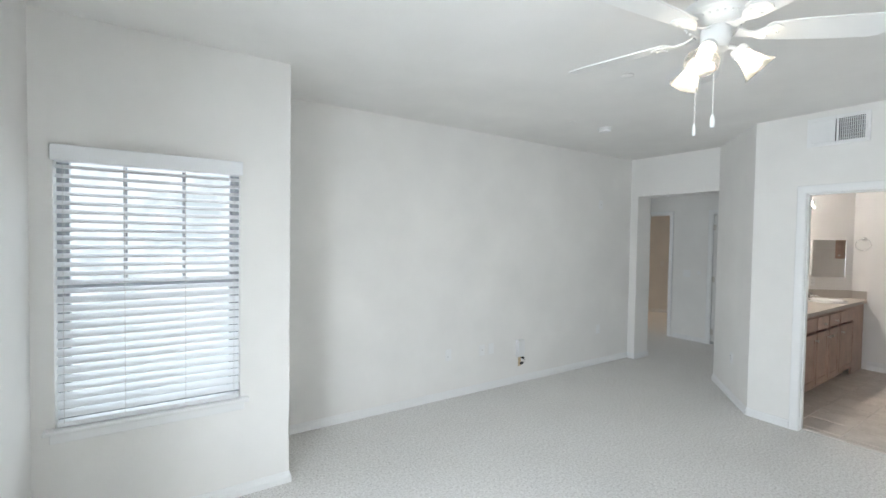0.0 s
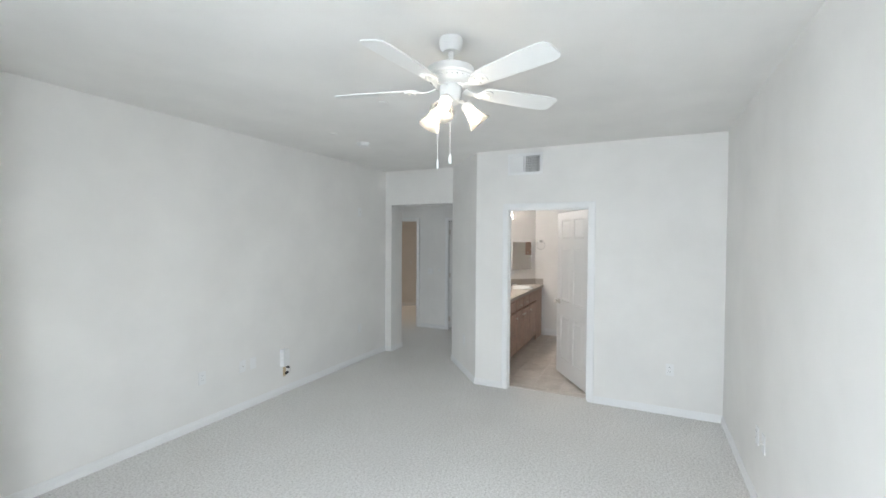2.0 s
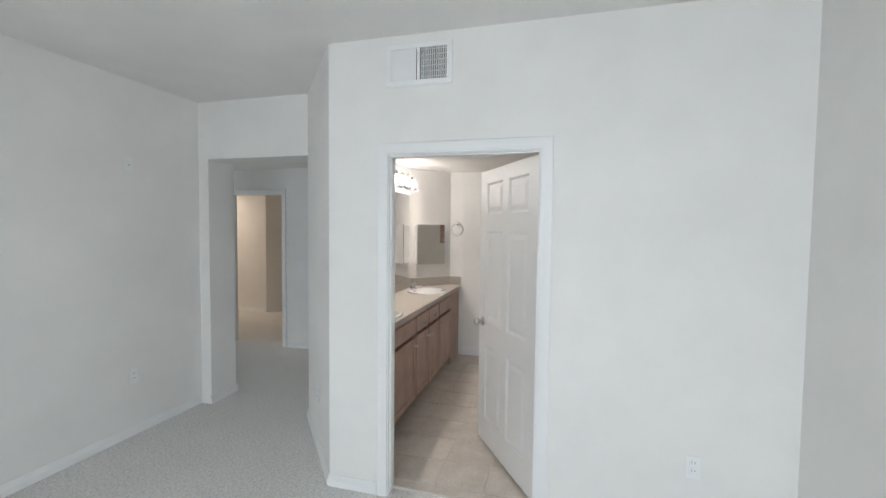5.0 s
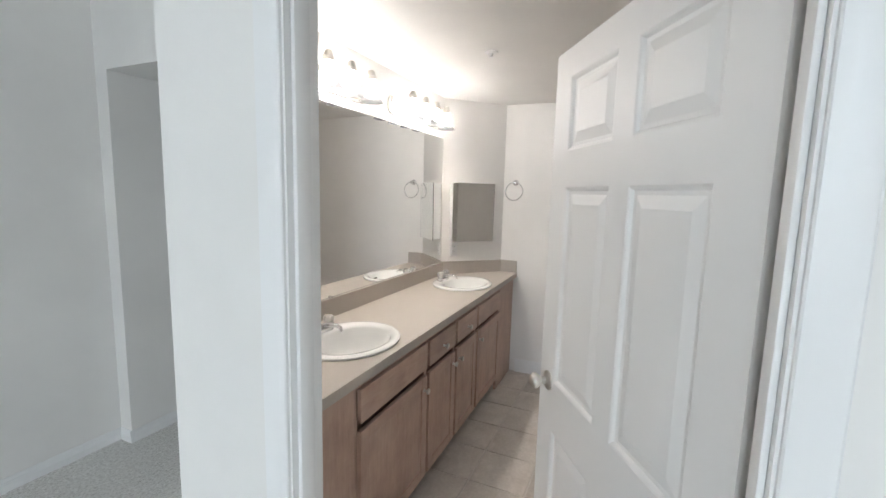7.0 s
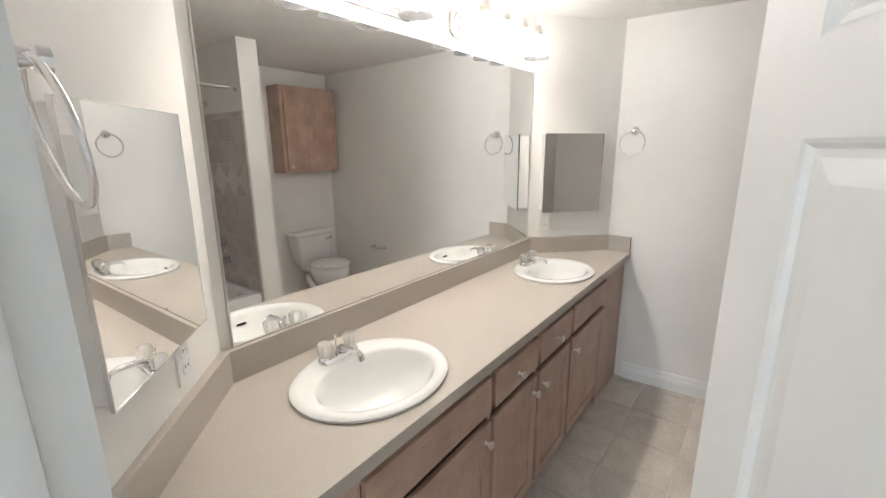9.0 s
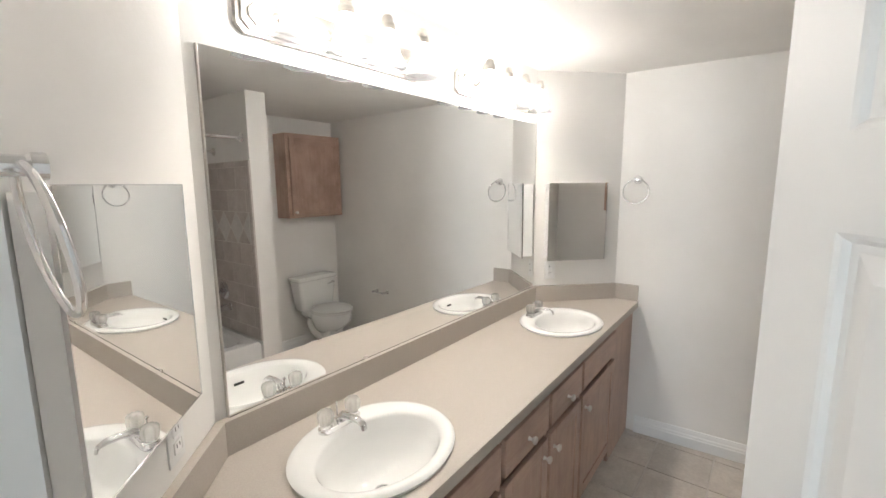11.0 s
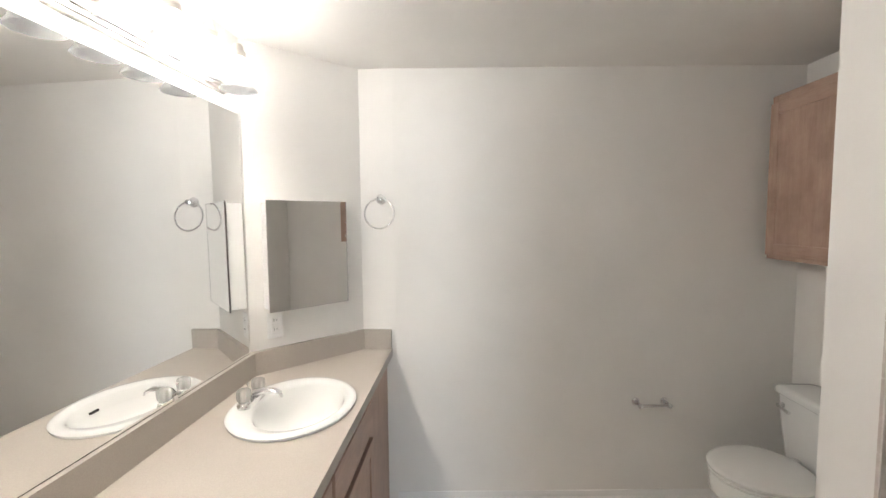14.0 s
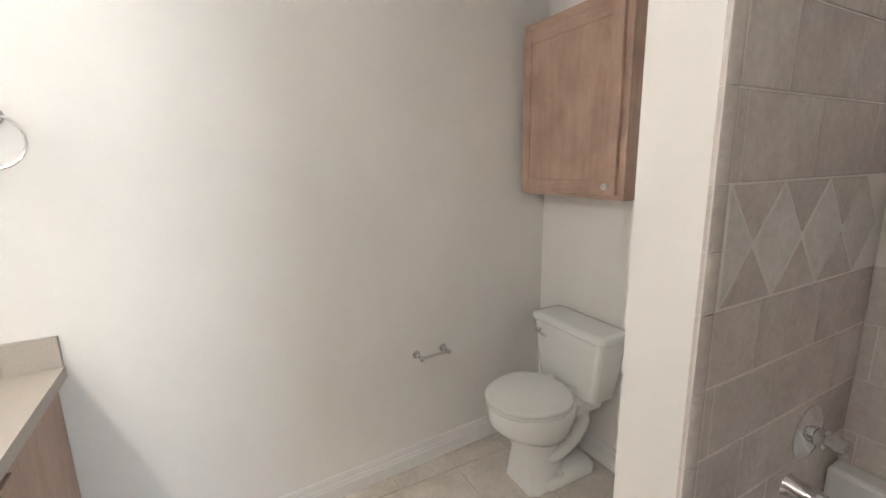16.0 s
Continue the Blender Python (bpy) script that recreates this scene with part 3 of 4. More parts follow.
for x, y, low, w in ((-0.041, -0.018, -0.585, 0.0085), (-0.016, 0.064, -0.60, 0.006)):
    bm = bmesh.new()
    tube(bm, [(x, y, -0.30), (x, y, low)], 0.0018, 6)
    chain = part("pull_chain", bm, CORD, fan)
    bm = bmesh.new()
    lathe(bm, [(0.0, 0.0), (0.003, -0.001), (w * 0.7, -0.008), (w, -0.022), (w, -0.045), (w * 0.8, -0.05), (0.0, -0.051)], 14, Matrix.Translation((x, y, low)))
    part("pull_knob", bm, PLASTIC, chain, smooth=50)

# ---- ceiling and wall fixtures of the bedroom ----
sd = thing("smoke_detector", pose(3.47, 2.59, H), "round white smoke detector on the ceiling", "smoke detector")
bm = bmesh.new()
lathe(bm, [(0.0, 0.0), (0.068, 0.0), (0.068, -0.010), (0.06, -0.012), (0.0, -0.012)], 36)
part("mount_plate", bm, PLASTIC, sd, smooth=30)
bm = bmesh.new()
lathe(bm, [(0.054, -0.012), (0.055, -0.03), (0.048, -0.038), (0.02, -0.041), (0.0, -0.041)], 36)
part("cover", bm, PLASTIC, sd, smooth=30)
for x, y, lab in ((3.04, 2.62, "flush white concealed sprinkler cover on the ceiling"), (2.43, 1.65, "small white sprinkler cover on the ceiling")):
    c = thing("sprinkler_cover", pose(x, y, H), lab, "sprinkler", "ceiling sprinklers")
    bm = bmesh.new()
    lathe(bm, [(0.0, 0.0), (0.038, 0.0), (0.04, -0.005), (0.034, -0.008), (0.0, -0.009)], 28)
    part("cover_disc", bm, CEILING, c, smooth=30)

vent = thing("air_register", pose(XE, 1.10, 2.53, 0, 0, -90), "white steel air register with vertical louvres, one half open", "air vent")
# dark sheet painted as the shade of a duct behind the louvres
part("backing", boxes((-0.165, 0.165, -0.004, -0.001, -0.09, 0.09)), DARK, vent)
for row in ((-0.195, 0.195, -0.014, -0.001, 0.088, 0.117, 0.003), (-0.195, 0.195, -0.014, -0.001, -0.117, -0.088, 0.003), (-0.195, -0.163, -0.014, -0.001, -0.088, 0.088, 0.003), (0.163, 0.195, -0.014, -0.001, -0.088, 0.088, 0.003), (-0.008, 0.008, -0.013, -0.004, -0.088, 0.088, 0.002)):
    part("frame", boxes(row), PLASTIC, vent)
lv = mesh_of("louvre", boxes((-0.006, 0.006, -0.0008, 0.0008, -0.088, 0.088)), PLASTIC)
for k in range(12):
    for x, ang_l in ((-0.158 + 0.0125 * k, 22), (0.018 + 0.0125 * k, 68)):
        o = new("louvre", lv)
        o.parent, o.matrix_basis = vent, pose(x, -0.009, 0, 0, 0, ang_l)
for k in range(6):
    part("cross_bar", boxes((0.01, 0.163, -0.0045, -0.0035, -0.075 + k * 0.03, -0.069 + k * 0.03)), PLASTIC, vent)
part("lever", boxes((0.174, 0.178, -0.024, -0.012, -0.025, 0.03, 0.001)), PLASTIC, vent)


def wall_plate(m, kind, label, wide=0.07, tall=0.115, group="wall plates"):
    """A cover plate that faces -y of its own pose: outlet, switch, jack or blank."""
    t = thing({"outlet": "wall_outlet", "switch": "light_switch", "jack": "wall_jack", "blank": "blank_wall_plate"}[kind], m, label, {"outlet": "outlet", "switch": "switch", "jack": "jack", "blank": "wall plate"}[kind], group)
    part("cover_plate", boxes((-wide / 2, wide / 2, -0.006, 0.0, -tall / 2, tall / 2, 0.003)), PLASTIC, t)
    if kind == "outlet":
        for z in (-0.02, 0.02):
            f = part("receptacle", boxes((-0.017, 0.017, -0.0085, -0.006, z - 0.0145, z + 0.0145, 0.003)), PLASTIC, t)
            for x, h in ((-0.0065, 0.0045), (0.0065, 0.0035)):
                part("slot", boxes((x - 0.0011, x + 0.0011, -0.0089, -0.0084, z - 0.001, z + 2 * h)), DARK, f)
    elif kind == "switch":
        n = max(1, round(wide / 0.07))
        for k in range(n):
            x = (k - (n - 1) / 2) * 0.046
            part("toggle", boxes((x - 0.005, x + 0.005, -0.016, -0.006, -0.002, 0.012, 0.002)), PLASTIC, t)
    elif kind == "jack":
        bm = bmesh.new()
        lathe(bm, [(0.006, 0.0), (0.006, 0.008), (0.003, 0.0085), (0.003, 0.002)], 14, Matrix.Translation((0, -0.006, 0)) @ Matrix.Rotation(radians(90), 4, "X"))
        part("coax_post", bm, NICKEL, t, smooth=40)
    return t


wall_plate(pose(2.25, YN, 0.435), "outlet", "white duplex outlet low on the greige wall")
wall_plate(pose(2.675, YN, 0.43), "jack", "white coax and phone jack plate low on the wall")
wall_plate(pose(2.80, YN, 0.43), "blank", "blank white cover plate low on the wall")
wall_plate(pose(4.58, YN, 0.455), "outlet", "white duplex outlet low on the greige wall")
wall_plate(pose(4.575, YN, 2.06), "jack", "white jack plate high on the wall for a television")
wall_plate(pose(XE, -0.348, 0.44, 0, 0, -90), "outlet", "white duplex outlet beside the bathroom doorway")
wall_plate(pose(4.766, 1.956, 0.42, 0, 0, -180 + 39.6), "outlet", "white duplex outlet on the angled wall")
wall_plate(pose(3.06, YS, 0.45, 0, 0, 180), "outlet", "white duplex outlet low on the greige wall")
wall_plate(pose(2.90, YS, 0.46, 0, 0, 180), "jack", "white jack plate low on the greige wall")
wall_plate(pose(HX, 3.60, 1.085, 0, 0, -90), "switch", "white double light switch plate on the hall wall", 0.116)
wall_plate(pose(HX, 3.41, 1.11, 0, 0, -90), "blank", "small white thermostat plate on the hall wall", 0.05, 0.05)
wall_plate(pose(9.25, 5.295, 1.1, 0, 0, -50), "switch", "white light switch in the room beyond the hall")

adapter = thing("network_box", pose(3.20, YN, 0.38), "white wall-mounted network box with black plugs hanging under it", "network box")
part("case", boxes((-0.042, 0.048, -0.05, -0.002, -0.085, 0.10, 0.006)), PLASTIC, adapter)
part("bracket", boxes((-0.045, 0.051, -0.006, 0.0, -0.09, 0.105, 0.002)), PLASTIC, adapter)
part("tan_plate", boxes((-0.005, 0.035, -0.004, 0.0, -0.20, -0.10, 0.001)), TAG, adapter, "exposed tan plate below the box")
for x, z, a in ((0.045, -0.105, 30), (0.03, -0.165, -10)):
    bm = boxes((-0.022, 0.022, -0.012, 0.012, -0.011, 0.011, 0.004))
    part("plug", bm, BLACK, adapter, at=pose(x, -0.022, z, 0, a, 15))
bm = bmesh.new()
tube(bm, [(0.05, -0.02, -0.16), (0.075, -0.025, -0.155), (0.08, -0.025, -0.135), (0.06, -0.02, -0.11), (0.03, -0.02, -0.085)], 0.003, 8)
part("cable", bm, CORD, adapter, smooth=60)

# ---- doors ----


def ball_knob(parent, x, y, z, out, mat=NICKEL):
    """A round knob with its rose; out is the way it points along y."""
    m = Matrix.Translation((x, y, z)) @ Matrix.Rotation(radians(90 if out < 0 else -90), 4, "X")
    bm = bmesh.new()
    lathe(bm, [(0.0, 0.0), (0.033, 0.0), (0.033, 0.004), (0.027, 0.009), (0.013, 0.012), (0.012, 0.028), (0.02, 0.033), (0.0275, 0.045), (0.0275, 0.054), (0.021, 0.063), (0.01, 0.067), (0.0, 0.0675)], 32, m)
    return part("door_knob", bm, mat, parent, "satin nickel ball knob", smooth=40)


def panel_door(name, m, width, label, height=2.015):
    """A moulded six-panel door; its hinge edge stands at the origin and the leaf runs along x."""
    t = thing(name, m, label, "door")
    cells = [(x0, x1, z0, z1) for z0, z1 in ((0.22, 0.76), (0.93, 1.585), (1.70, 1.925)) for x0, x1 in ((0.115, width / 2 - 0.045), (width / 2 + 0.045, width - 0.115))]
    xs, zs = sorted({v for c in cells for v in c[:2]} | {0.0, width}), sorted({v for c in cells for v in c[2:]} | {0.035, height})
    bm = bmesh.new()
    open_cells = {(c[0], c[2]) for c in cells}
    for x0, x1 in zip(xs, xs[1:]):
        for z0, z1 in zip(zs, zs[1:]):
            if (x0, z0) not in open_cells:
                box(bm, x0, x1, -0.035, 0.0, z0 + 0.01, z1 + 0.01)
    bmesh.ops.remove_doubles(bm, verts=bm.verts, dist=0.0001)
    inner = [f for f in bm.faces if any(g is not f and (g.calc_center_median() - f.calc_center_median()).length < 1e-4 for v in f.verts for g in v.link_faces)]
    bmesh.ops.delete(bm, geom=list(set(inner)), context="FACES")
    leaf = part("leaf", bm, DOOR, t)
    for x0, x1, z0, z1 in cells:
        bm = bmesh.new()
        for y, s in ((0.0, 1), (-0.035, -1)):
            def rect(inset, depth):
                return [(x0 + inset, y - s * depth, z0 + 0.01 + inset), (x1 - inset, y - s * depth, z0 + 0.01 + inset), (x1 - inset, y - s * depth, z1 + 0.01 - inset), (x0 + inset, y - s * depth, z1 + 0.01 - inset)]
            rings = [rect(0.0, 0.0), rect(0.006, 0.003), rect(0.012, 0.010), rect(0.022, 0.011), rect(0.052, 0.004)]
            made = [[bm.verts.new(p) for p in rg] for rg in rings]
            for a, b in zip(made, made[1:]):
                for i in range(4):
                    bm.faces.new((a[i], a[(i + 1) % 4], b[(i + 1) % 4], b[i]))
            bm.faces.new(made[-1])
        part("panel", bm, DOOR, leaf)
    ball_knob(t, width - 0.07, 0.0, 0.93, 1)
    ball_knob(t, width - 0.07, -0.035, 0.93, -1)
    part("latch_plate", boxes((width - 0.0005, width + 0.0012, -0.03, -0.005, 0.90, 0.96)), NICKEL, t)
    for z in (0.2, 1.02, 1.83):
        bm = bmesh.new()
        lathe(bm, [(0.006, z - 0.045), (0.006, z + 0.045)], 12, Matrix.Translation((-0.004, -0.041, 0)))
        box(bm, -0.003, 0.03, -0.0365, -0.035, z - 0.044, z + 0.044)
        part("hinge", bm, NICKEL, t, smooth=40)
    return t


panel_door("bathroom_door", pose(XB0 + 0.008, D0 + 0.014, 0, 0, 0, 32.2), 0.855, "white moulded six-panel door standing open into the bathroom")
panel_door("closet_door", pose(HX + 0.05, 3.215, 0, 0, 0, -87), 0.76, "white six-panel hall closet door pushed nearly shut")

# ---- vanity ----
CT, CF, FF = 0.903, 1.52, 1.535      # counter top, counter front, cabinet face
S1, S2 = (5.262, 1.742), (6.658, 1.752)
units = ((4.985, 5.594, "sink base"), (5.594, 5.975, "drawer base"), (5.975, 6.356, "drawer base"), (6.356, 6.918, "sink base"))
SKEW = Matrix.Translation((5.0, FF - 0.017, 0)) @ Matrix.Rotation(0.0134, 4, "Z") @ Matrix.Translation((-5.0, -FF, 0))   # the run follows the counter's edge


def shaker(name, x0, x1, z0, z1, parent, y=FF, flat=False, out=-1):
    """A cabinet front with raised stiles and rails round a recessed panel, facing -y (or +y)."""
    a, b = (y - 0.019, y) if out < 0 else (y, y + 0.019)
    if flat:
        return part(name, boxes((x0, x1, a, b, z0, z1, 0.003)), WOOD_X, parent)
    w = 0.056
    d = part(name, boxes((x0 + w - 0.002, x1 - w + 0.002, a + 0.006, b - 0.005, z0 + w - 0.002, z1 - w + 0.002)), WOOD, parent)
    for row, mat in (((x0, x0 + w, a, b, z0, z1, 0.0025), WOOD), ((x1 - w, x1, a, b, z0, z1, 0.0025), WOOD), ((x0 + w + 0.0005, x1 - w - 0.0005, a, b, z0, z0 + w, 0.0025), WOOD_X), ((x0 + w + 0.0005, x1 - w - 0.0005, a, b, z1 - w, z1, 0.0025), WOOD_X)):
        part("rail" if mat is WOOD_X else "stile", boxes(row), mat, d)
    return d


def small_knob(parent, x, y, z, out=-1):
    m = Matrix.Translation((x, y, z)) @ Matrix.Rotation(radians(90 if out < 0 else -90), 4, "X")
    bm = bmesh.new()
    lathe(bm, [(0.0, 0.0), (0.009, 0.0), (0.006, 0.004), (0.0055, 0.014), (0.012, 0.018), (0.0155, 0.023), (0.014, 0.028), (0.007, 0.031), (0.0, 0.0315)], 20, m)
    return part("knob", bm, NICKEL, parent, "small satin nickel knob", smooth=40)


for i, (x0, x1, what) in enumerate(units):
    c = thing("vanity_cabinet", SKEW, f"brown stained maple {what} cabinet with framed door under the counter", "cabinet", "vanity cabinets")
    body = boxes((x0, x0 + 0.016, FF + 0.019, 2.03, 0.1, CT - 0.04), (x1 - 0.016, x1 - 0.0005, FF + 0.019, 2.03, 0.1, CT - 0.04), (x0 + 0.016, x1 - 0.016, FF + 0.019, 2.0, 0.1, 0.116))
    part("carcass", body, WOOD, c)
    frame_bm = boxes((x0, x0 + 0.014, FF, FF + 0.019, 0.1, CT - 0.04), (x1 - 0.014, x1 - 0.0005, FF, FF + 0.019, 0.1, CT - 0.04), (x0 + 0.014, x1 - 0.014, FF, FF + 0.019, 0.1, 0.14), (x0 + 0.014, x1 - 0.014, FF, FF + 0.019, 0.82, CT - 0.04))
    part("face_frame", frame_bm, WOOD, c)
    # near-black board paints the interior shade seen through gaps round the front
    part("drawer_gap_shade" if 0 < i < 3 else "panel_gap_shade", boxes((x0 + 0.018, x1 - 0.018, FF + 0.004, FF + 0.015, 0.706, 0.814)), DARK, c)
    part("toe_kick", boxes((x0, x1 - 0.0005, FF + 0.07, FF + 0.086, 0.0, 0.0995)), WOOD_X, c)
    dr = shaker("drawer_front" if 0 < i < 3 else "false_front", x0 + 0.016, x1 - 0.012, 0.697, 0.832, c, flat=True)
    d = shaker("door", x0 + 0.014, x1 - 0.012, 0.122, 0.664, c)
    if 0 < i < 3:
        small_knob(dr, (x0 + x1) / 2, FF - 0.019, 0.752)
    kx = x1 - 0.048 if i < 2 else x0 + 0.048
    small_knob(d, kx, FF - 0.019, 0.597)
for x0, x1 in ((XB0 + 0.001, 4.984), (6.919, XB1 - 0.002)):
    f = thing("vanity_filler", SKEW, "brown stained maple filler panel beside the vanity cabinets", "cabinet panel", "vanity fillers")
    part("panel", boxes((x0, x1, FF, FF + 0.019, 0.0, CT - 0.04, 0.001)), WOOD, f)


def countertop():
    t = thing("vanity_countertop", pose(0, 0, 0), "long beige laminate countertop with low backsplash and two sink cut-outs", "countertop")
    bm = bmesh.new()
    outer = [(XB0 + 0.001, 1.482), (XB1 - 0.001, CF), (XB1 - 0.001, 1.668), (6.957, YV - 0.001), (4.969, YV - 0.001), (XB0 + 0.001, 1.624)]
    loops = [outer] + [[(x, y) for x, y, _ in ring(cx, cy, 0, 0.236, 0.193, 40)] for cx, cy in (S1, S2)]
    edges = []
    for loop in loops:
        vs = [bm.verts.new((x, y, CT)) for x, y in loop]
        edges += [bm.edges.new((a, b)) for a, b in zip(vs, vs[1:] + vs[:1])]
    faces = [g for g in bmesh.ops.triangle_fill(bm, edges=edges, use_beauty=True)["geom"] if isinstance(g, bmesh.types.BMFace)]
    made = bmesh.ops.extrude_face_region(bm, geom=faces)["geom"]
    for v in made:
        if isinstance(v, bmesh.types.BMVert):
            v.co.z -= 0.04
    part("slab", bm, LAMINATE, t)
    wall_line = [(XB1 - 0.001, CF + 0.003), (XB1 - 0.001, 1.668), (6.957, YV - 0.001), (4.969, YV - 0.001), (XB0 + 0.001, 1.624), (XB0 + 0.001, CF + 0.003)]
    room_line = [(XB1 - 0.019, CF + 0.003), (XB1 - 0.019, 1.661), (6.944, YV - 0.028), (4.981, YV - 0.028), (XB0 + 0.019, 1.616), (XB0 + 0.019, CF + 0.003)]
    for k in range(5):
        bm = bmesh.new()
        quad = [wall_line[k], wall_line[k + 1], room_line[k + 1], room_line[k]]
        mid = (sum(p[0] for p in quad) / 4, sum(p[1] for p in quad) / 4)
        prism(bm, [(mid[0] + (x - mid[0]) * 0.9995, mid[1] + (y - mid[1]) * 0.9995) for x, y in quad], CT + 0.0005, CT + 0.102)
        part("backsplash", bm, LAMINATE, t)
    return t


countertop()


def sink(cx, cy):
    t = thing("sink", pose(cx, cy, CT), "white oval drop-in porcelain sink set into the beige counter", "sink", "vanity sinks")
    bm = bmesh.new()
    rows = [(0, 0, 0.001, 0.252, 0.212), (0, 0, 0.010, 0.255, 0.215), (0, 0, 0.016, 0.248, 0.208), (0, 0, 0.017, 0.235, 0.196), (0, -0.022, 0.013, 0.205, 0.155), (0, -0.023, 0.002, 0.196, 0.146), (0, -0.023, -0.035, 0.183, 0.135), (0, -0.023, -0.08, 0.155, 0.112), (0, -0.023, -0.115, 0.105, 0.075), (0, -0.023, -0.128, 0.05, 0.04), (0, -0.023, -0.131, 0.022, 0.022)]
    shell = [ring(x, y, z, a, b, 48) for x, y, z, a, b in rows]
    under = [ring(x, y, z - 0.008, a + 0.008, b + 0.008, 48) for x, y, z, a, b in ((0, -0.023, -0.131, 0.022, 0.022), (0, -0.023, -0.115, 0.105, 0.075), (0, -0.023, -0.08, 0.155, 0.112), (0, -0.023, -0.035, 0.183, 0.135), (0, -0.015, 0.0, 0.205, 0.16))]
    loft(bm, shell + under + [shell[0]], cap=False)
    bowl = part("basin", bm, PORCELAIN, t, smooth=60)
    bm = bmesh.new()
    lathe(bm, [(0.023, 0.0), (0.024, 0.003), (0.018, 0.004), (0.017, 0.001), (0.0, 0.001)], 28, Matrix.Translation((0, -0.023, -0.130)))
    lathe(bm, [(0.0, 0.008), (0.013, 0.007), (0.014, 0.004), (0.0, 0.003)], 24, Matrix.Translation((0, -0.023, -0.130)))
    part("drain", bm, CHROME, bowl, "chrome pop-up drain", smooth=40)
    part("overflow", boxes((-0.02, 0.02, -0.161, -0.153, -0.034, -0.024, 0.003)), DARK, bowl)
    return t


def faucet(cx, cy):
    t = thing("faucet", pose(cx, cy + 0.158, CT + 0.0155), "chrome centre-set faucet with clear acrylic knobs behind the sink", "faucet", "vanity faucets")
    bm = bmesh.new()
    shape = [(0.052 * s + 0.024 * math.cos(a), 0.024 * math.sin(a)) for s, a0 in ((1, -90), (-1, 90)) for a in [radians(a0 + 22.5 * k) for k in range(9)]]
    loft(bm, [[(x * q, y * q, z) for x, y in shape] for q, z in ((1, 0), (1, 0.010), (0.94, 0.016), (0.8, 0.018))])
    part("base", bm, CHROME, t, smooth=35)
    bm = bmesh.new()
    rows = [(0.006, 0.012, 0.014, 0.016), (-0.012, 0.034, 0.015, 0.013), (-0.05, 0.042, 0.014, 0.010), (-0.085, 0.043, 0.013, 0.009), (-0.107, 0.036, 0.012, 0.009), (-0.112, 0.022, 0.011, 0.006)]
    rings = []
    for k, (y, z, w, h) in enumerate(rows):
        lean = radians(min(90, k * 20))
        rings.append([(w * math.cos(a), y - h * math.sin(a) * math.sin(lean) * (0.5 if k > 3 else 0.1) * -1, z + h * math.sin(a) * (1 if k < 4 else 0.6)) for a in [2 * math.pi * i / 16 for i in range(16)]])
    loft(bm, rings)
    part("spout", bm, CHROME, t, smooth=60)
    bm = bmesh.new()
    tube(bm, [(0, 0.012, 0.016), (0, 0.012, 0.062)], 0.002, 8)
    lathe(bm, [(0.0, 0.06), (0.005, 0.062), (0.0055, 0.067), (0.003, 0.071), (0.0, 0.0715)], 14, Matrix.Translation((0, 0.012, 0)))
    part("lift_rod", bm, CHROME, t, smooth=40)
    for s in (-1, 1):
        bm = bmesh.new()
        lathe(bm, [(0.019, 0.016), (0.019, 0.021), (0.012, 0.023), (0.010, 0.03)], 24, Matrix.Translation((0.052 * s, 0, 0)))
        stem = part("knob_collar", bm, CHROME, t, smooth=40)
        bm = bmesh.new()
        loft(bm, [[((r * (1 + 0.09 * math.cos(8 * a))) * math.cos(a) + 0.052 * s, (r * (1 + 0.09 * math.cos(8 * a))) * math.sin(a), z) for a in [2 * math.pi * i / 48 for i in range(48)]] for r, z in ((0.016, 0.024), (0.021, 0.028), (0.0235, 0.045), (0.0235, 0.058), (0.019, 0.066), (0.008, 0.069))])
        part("acrylic_knob", bm, CLEAR, stem, "clear faceted acrylic knob", smooth=50)
    return t


for cx, cy in (S1, S2):
    sink(cx, cy)
    faucet(cx, cy)

mir = thing("vanity_mirror", pose(5.964, YV - 0.004, 1.505, -0.25, 0, 0), "wide frameless wall mirror above the backsplash", "mirror")
part("mirror_glass", boxes((-0.961, 0.961, -0.0055, -0.0042, -0.497, 0.498)), MIRROR, mir)
part("backing", boxes((-0.961, 0.961, -0.004, 0.012, -0.4975, 0.498)), PLASTIC, mir, "white backing board")
part("edge_strip", boxes((-0.961, 0.961, -0.0065, 0.0, -0.4985, -0.4975)), DARK, mir, "dark lower edge of the glass")
part("side_channel", boxes((-0.9665, -0.9615, -0.0075, 0.004, -0.4975, 0.498, 0.001)), NICKEL, mir, "thin satin metal edge channel")
for x in (-0.45, 0.5):
    part("mirror_clip", boxes((x - 0.009, x + 0.009, -0.008, -0.0055, -0.499, -0.486, 0.001)), NICKEL, mir)

VSHADE, VBULB = shade_mesh(0.115, 0.026, 0.066, SHADE, facets=8), bulb_mesh("bulb", BULB, 0.024, 0.08)


